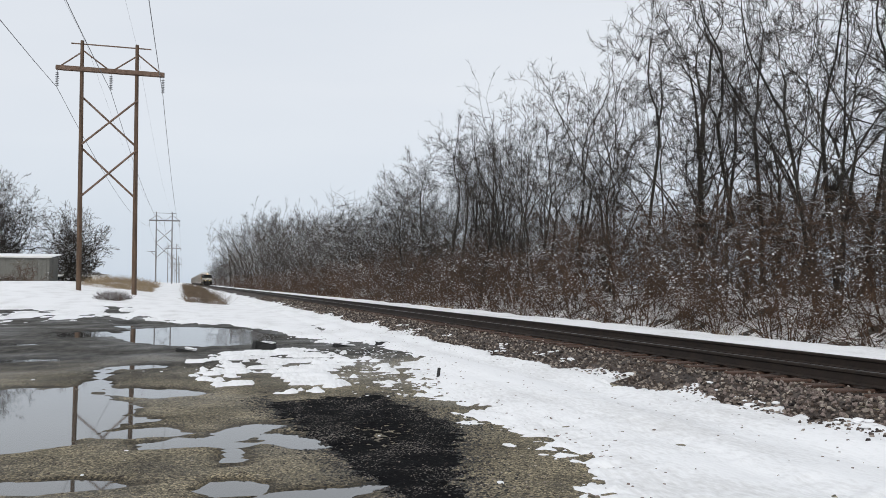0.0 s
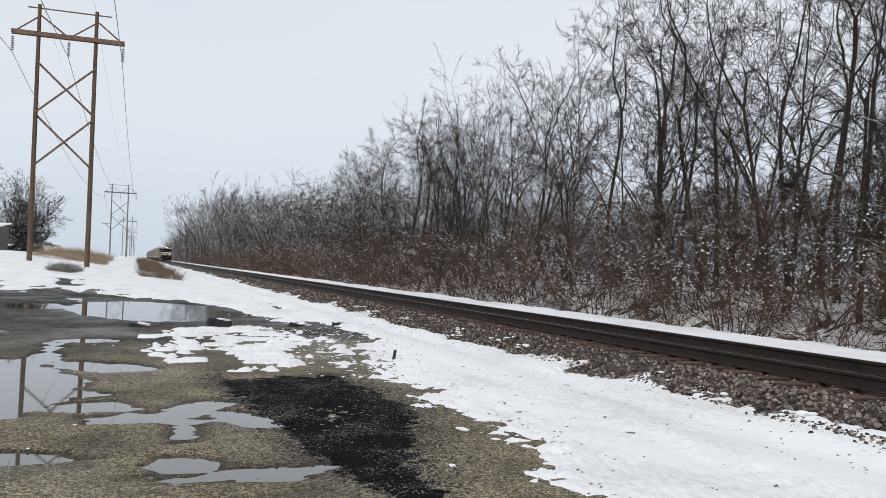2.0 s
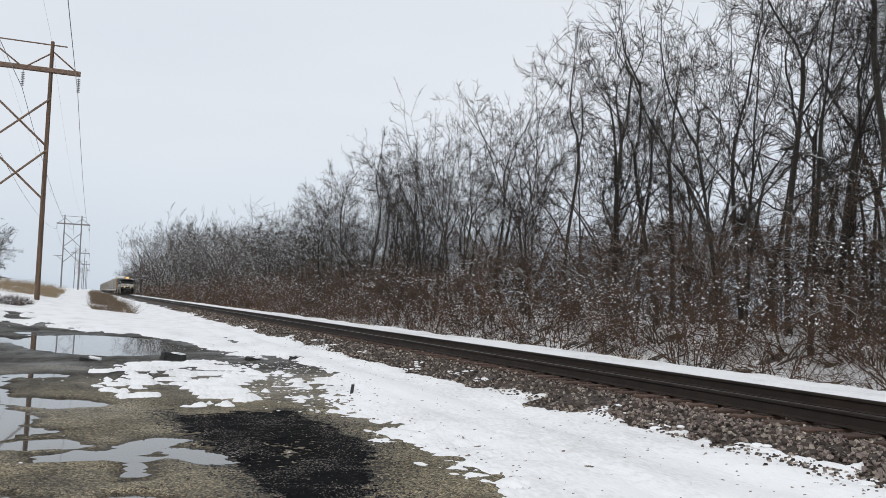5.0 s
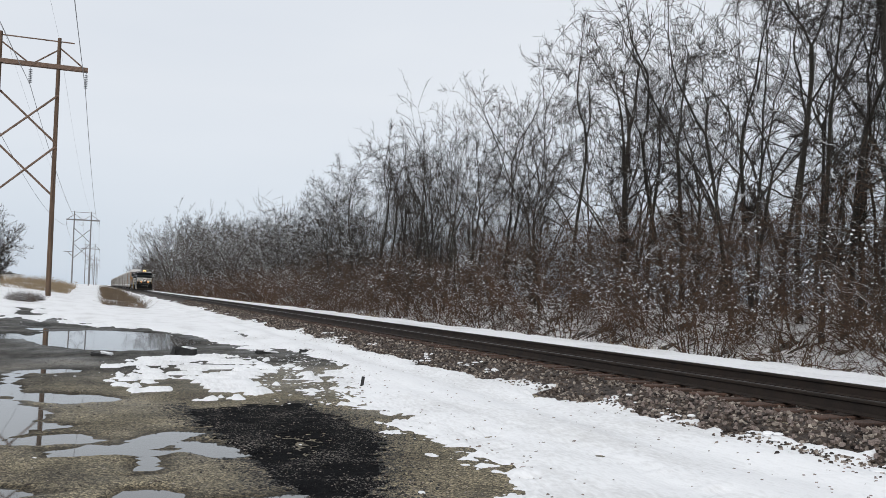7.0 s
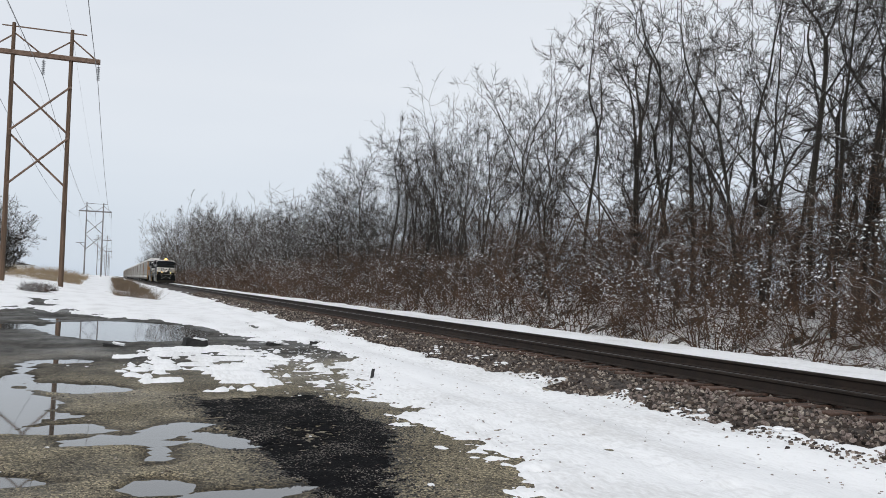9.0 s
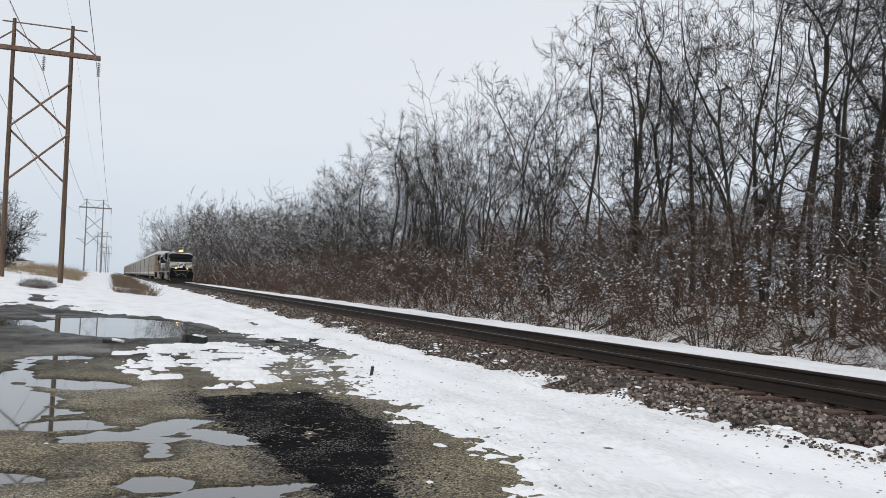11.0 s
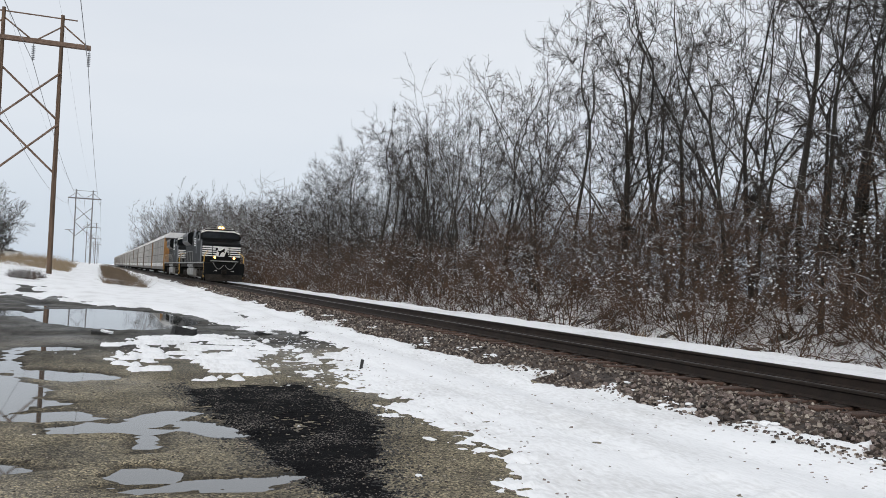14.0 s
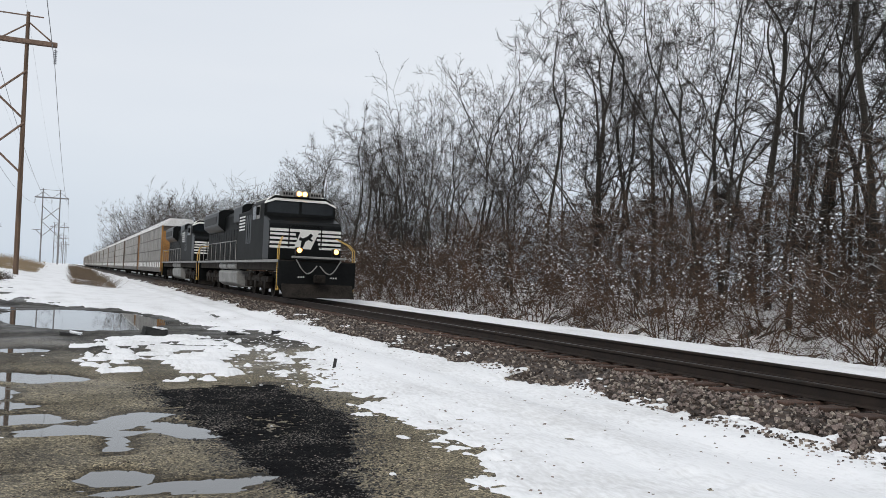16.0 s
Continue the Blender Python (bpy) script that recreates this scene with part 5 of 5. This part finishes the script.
def build_house(x, y, z, w, d, h, label):
    house = empty("house", pose(x, y, z))
    tagged(house, label, "house", group="houses beyond the lot")
    wall = part("wall", boxes((-w / 2, w / 2, -d / 2, d / 2, -0.6, h)), WHITE_PAINT, house, "pale boarded wall")
    part("roof", prism([(-w / 2 - 0.3, h), (0, h + w * 0.10), (w / 2 + 0.3, h)], -d / 2 - 0.3, d / 2 + 0.3), RACK_DARK, house, "dark shingle roof")
    for k in (-1, 1):
        win = part("window", boxes((k * w * 0.25 - 0.45, k * w * 0.25 + 0.45, -d / 2 - 0.03, -d / 2, h * 0.4, h * 0.8)), CAB_GLASS, wall)
        part("frame", boxes((k * w * 0.25 - 0.52, k * w * 0.25 + 0.52, -d / 2 - 0.02, -d / 2 + 0.01, h * 0.36, h * 0.84)), TANK_GREY, win)


def grass_place(x0, x1, y0, y1):
    def place(r, n):
        x, y = r.uniform(x0, x1, n * 3), r.uniform(y0, y1, n * 3)
        ok = fbm(x, y, 2.2, 301, 3) > 0.02
        x, y = x[ok][:n], y[ok][:n]
        return np.stack([x, y, snow_top(x, y) - 0.03], -1)
    return place


def build_beyond():
    build_shed()
    build_house(-16.6, 150, 0.9, 9, 8, 1.9, "small pale house with a low roof behind trees")
    label = "bare spreading tree beside the shed"
    big = tree_thing("bare_tree", 301, label, height=14.0, stems=3, forks=3, laterals=(5, 5, 5), twigs=9, spread=1.3, thick=0.26, twig=0.012, bare=0.26, wide=0.42)
    big.matrix_basis = pose(-20.9, 111, 1.2) @ Matrix.Scale(14.3 / big["tall"], 4)
    copy_thing(big, pose(-25.5, 107, 1.2, 0, 0, 130) @ Matrix.Scale(14.5 / big["tall"], 4))
    copy_thing(big, pose(-21.0, 118, 1.2, 0, 0, 250) @ Matrix.Scale(12.5 / big["tall"], 4))
    copy_thing(big, pose(-22.8, 114, 1.2, 0, 0, 310) @ Matrix.Scale(14.0 / big["tall"], 4))
    # low tree by the shed in the same haze-paled twig colour
    low = tree_thing("bare_tree", 302, "low round-crowned bare tree dusted with snow", height=9.0, stems=4, forks=3, laterals=(4, 4, 4), twigs=13, spread=1.35, thick=0.2, twig=0.011, bare=0.22, wood=FROSTED_HAZY, wide=0.5)
    low.matrix_basis = pose(-12.1, 104, 1.2) @ Matrix.Scale(9.6 / low["tall"], 4)
    copy_thing(low, pose(-13.0, 108, 1.2, 0, 0, 100) @ Matrix.Scale(9.4 / low["tall"], 4))
    copy_thing(low, pose(-11.0, 106, 1.1, 0, 0, 200) @ Matrix.Scale(7.6 / low["tall"], 4))
    for o in (big, low):
        o["group"] = "trees beside the shed"
    shrub = shrub_thing("shrub", 311, "bare brown shrub in snow by the shed", 2.2, 26, snowy=0.05)
    shrub.matrix_basis = pose(-13.2, 84, 1.35)
    small = shrub_thing("shrub", 312, "low round brown shrub in snow", 0.8, 30, snowy=0.1)
    small.matrix_basis = pose(-14.6, 82, 1.35)
    weed = shrub_thing("shrub", 313, "small snow-covered weed clump near the pylon", 0.38, 24, snowy=0.4)
    weed.matrix_basis = pose(-4.6, 56, ground_z(-4.6, 56))
    copy_thing(weed, pose(-3.7, 57, ground_z(-3.7, 57), 0, 0, 150))
    copy_thing(weed, pose(-4.1, 55, ground_z(-4.1, 55), 0, 0, 70))
    sticks("dry_grass", "tall dry tan grass standing in snow", "grass", DRY_GRASS, 4200, grass_place(-7.9, -2.4, 72, 96), (0.2, 0.95), (0.005, 0.011), 41, 0.45)
    sticks("dry_weeds", "dry brown weeds along the edge of the railway", "grass", WEEDS, 9000, grass_place(0.2, 2.9, 58, 150), (0.2, 1.0), (0.005, 0.011), 42, 0.4)
    sticks("trackside_grass", "pale dry grass at the foot of the brush", "grass", DRY_GRASS, 2600, grass_place(12.4, 13.6, 10, 120), (0.1, 0.38), (0.004, 0.009), 43, 0.8)
    # broken slabs at the puddle's shore and a short stake in the snow
    def slab(x, y, w, d, h, turn):
        bm = boxes((-w / 2, w / 2, -d / 2, d / 2, -0.05, h))
        bmesh.ops.subdivide_edges(bm, edges=bm.edges, cuts=3)
        r = random.Random(int(x * 100))
        for v in bm.verts:
            v.co += Vector((r.uniform(-1, 1) * w * 0.07, r.uniform(-1, 1) * d * 0.07, r.uniform(-1, 1) * h * 0.18))
        t = empty("asphalt_chunk", pose(x, y, float(earth(np.array([x]), np.array([y]))[0]), 0, 8, turn))
        tagged(t, "broken black asphalt chunk capped with snow", "asphalt chunk", group="asphalt chunks by the puddle")
        part("slab", bm, RUBBER, t)
        cap = boxes((-w * 0.05, w * 0.48, -d * 0.4, d * 0.45, h - 0.01, h + 0.035))
        bmesh.ops.subdivide_edges(cap, edges=cap.edges, cuts=2)
        for v in cap.verts:
            v.co += Vector((r.uniform(-1, 1) * 0.03, r.uniform(-1, 1) * 0.03, r.uniform(-1, 1) * 0.012))
        part("snow_cap", cap, FRESH_SNOW, t, "white snow cap")
    slab(1.9, 21.0, 0.5, 0.35, 0.15, 12)
    slab(0.1, 20.6, 0.42, 0.3, 0.05, -10)
    slab(3.9, 21.2, 0.5, 0.25, 0.04, 5)
    slab(4.75, 20.6, 0.3, 0.2, 0.06, 40)
    stake = part("stake", rods(0.028, ((0, 0, -0.1), (0.035, 0, 0.15)), sides=8), RUBBER)
    stake.matrix_basis = pose(4.08, 13.6, ground_z(4.08, 13.6))
    tagged(stake, "short black leaning stake in the snow", "stake")


build_beyond()


# ---- what moves ----
def nose_at(t):
    s = 16.0 - t
    return 34.4 + 17.64 * s + 0.06 * s * s


def motions():
    times = [0.5 * k for k in range(33)]
    for thing, back in [(LOCO_A, 0.0), (LOCO_B, 22.75)] + [(c, 44.3 + CAR_SPACING * k) for k, c in enumerate(RACKS)]:
        walk(thing, [(t, pose(TRACK_X, nose_at(t) + back, RAIL_TOP + 0.004)) for t in times])
    # the locomotives' wheels roll along the rails
    ticks = [k / 30 for k in range(481)]
    for wheel, r in SPINNERS:
        y = wheel.location.y
        walk(wheel, [(t, pose(0, y, r, math.degrees((nose_at(0) - nose_at(t)) / r))) for t in ticks])


motions()
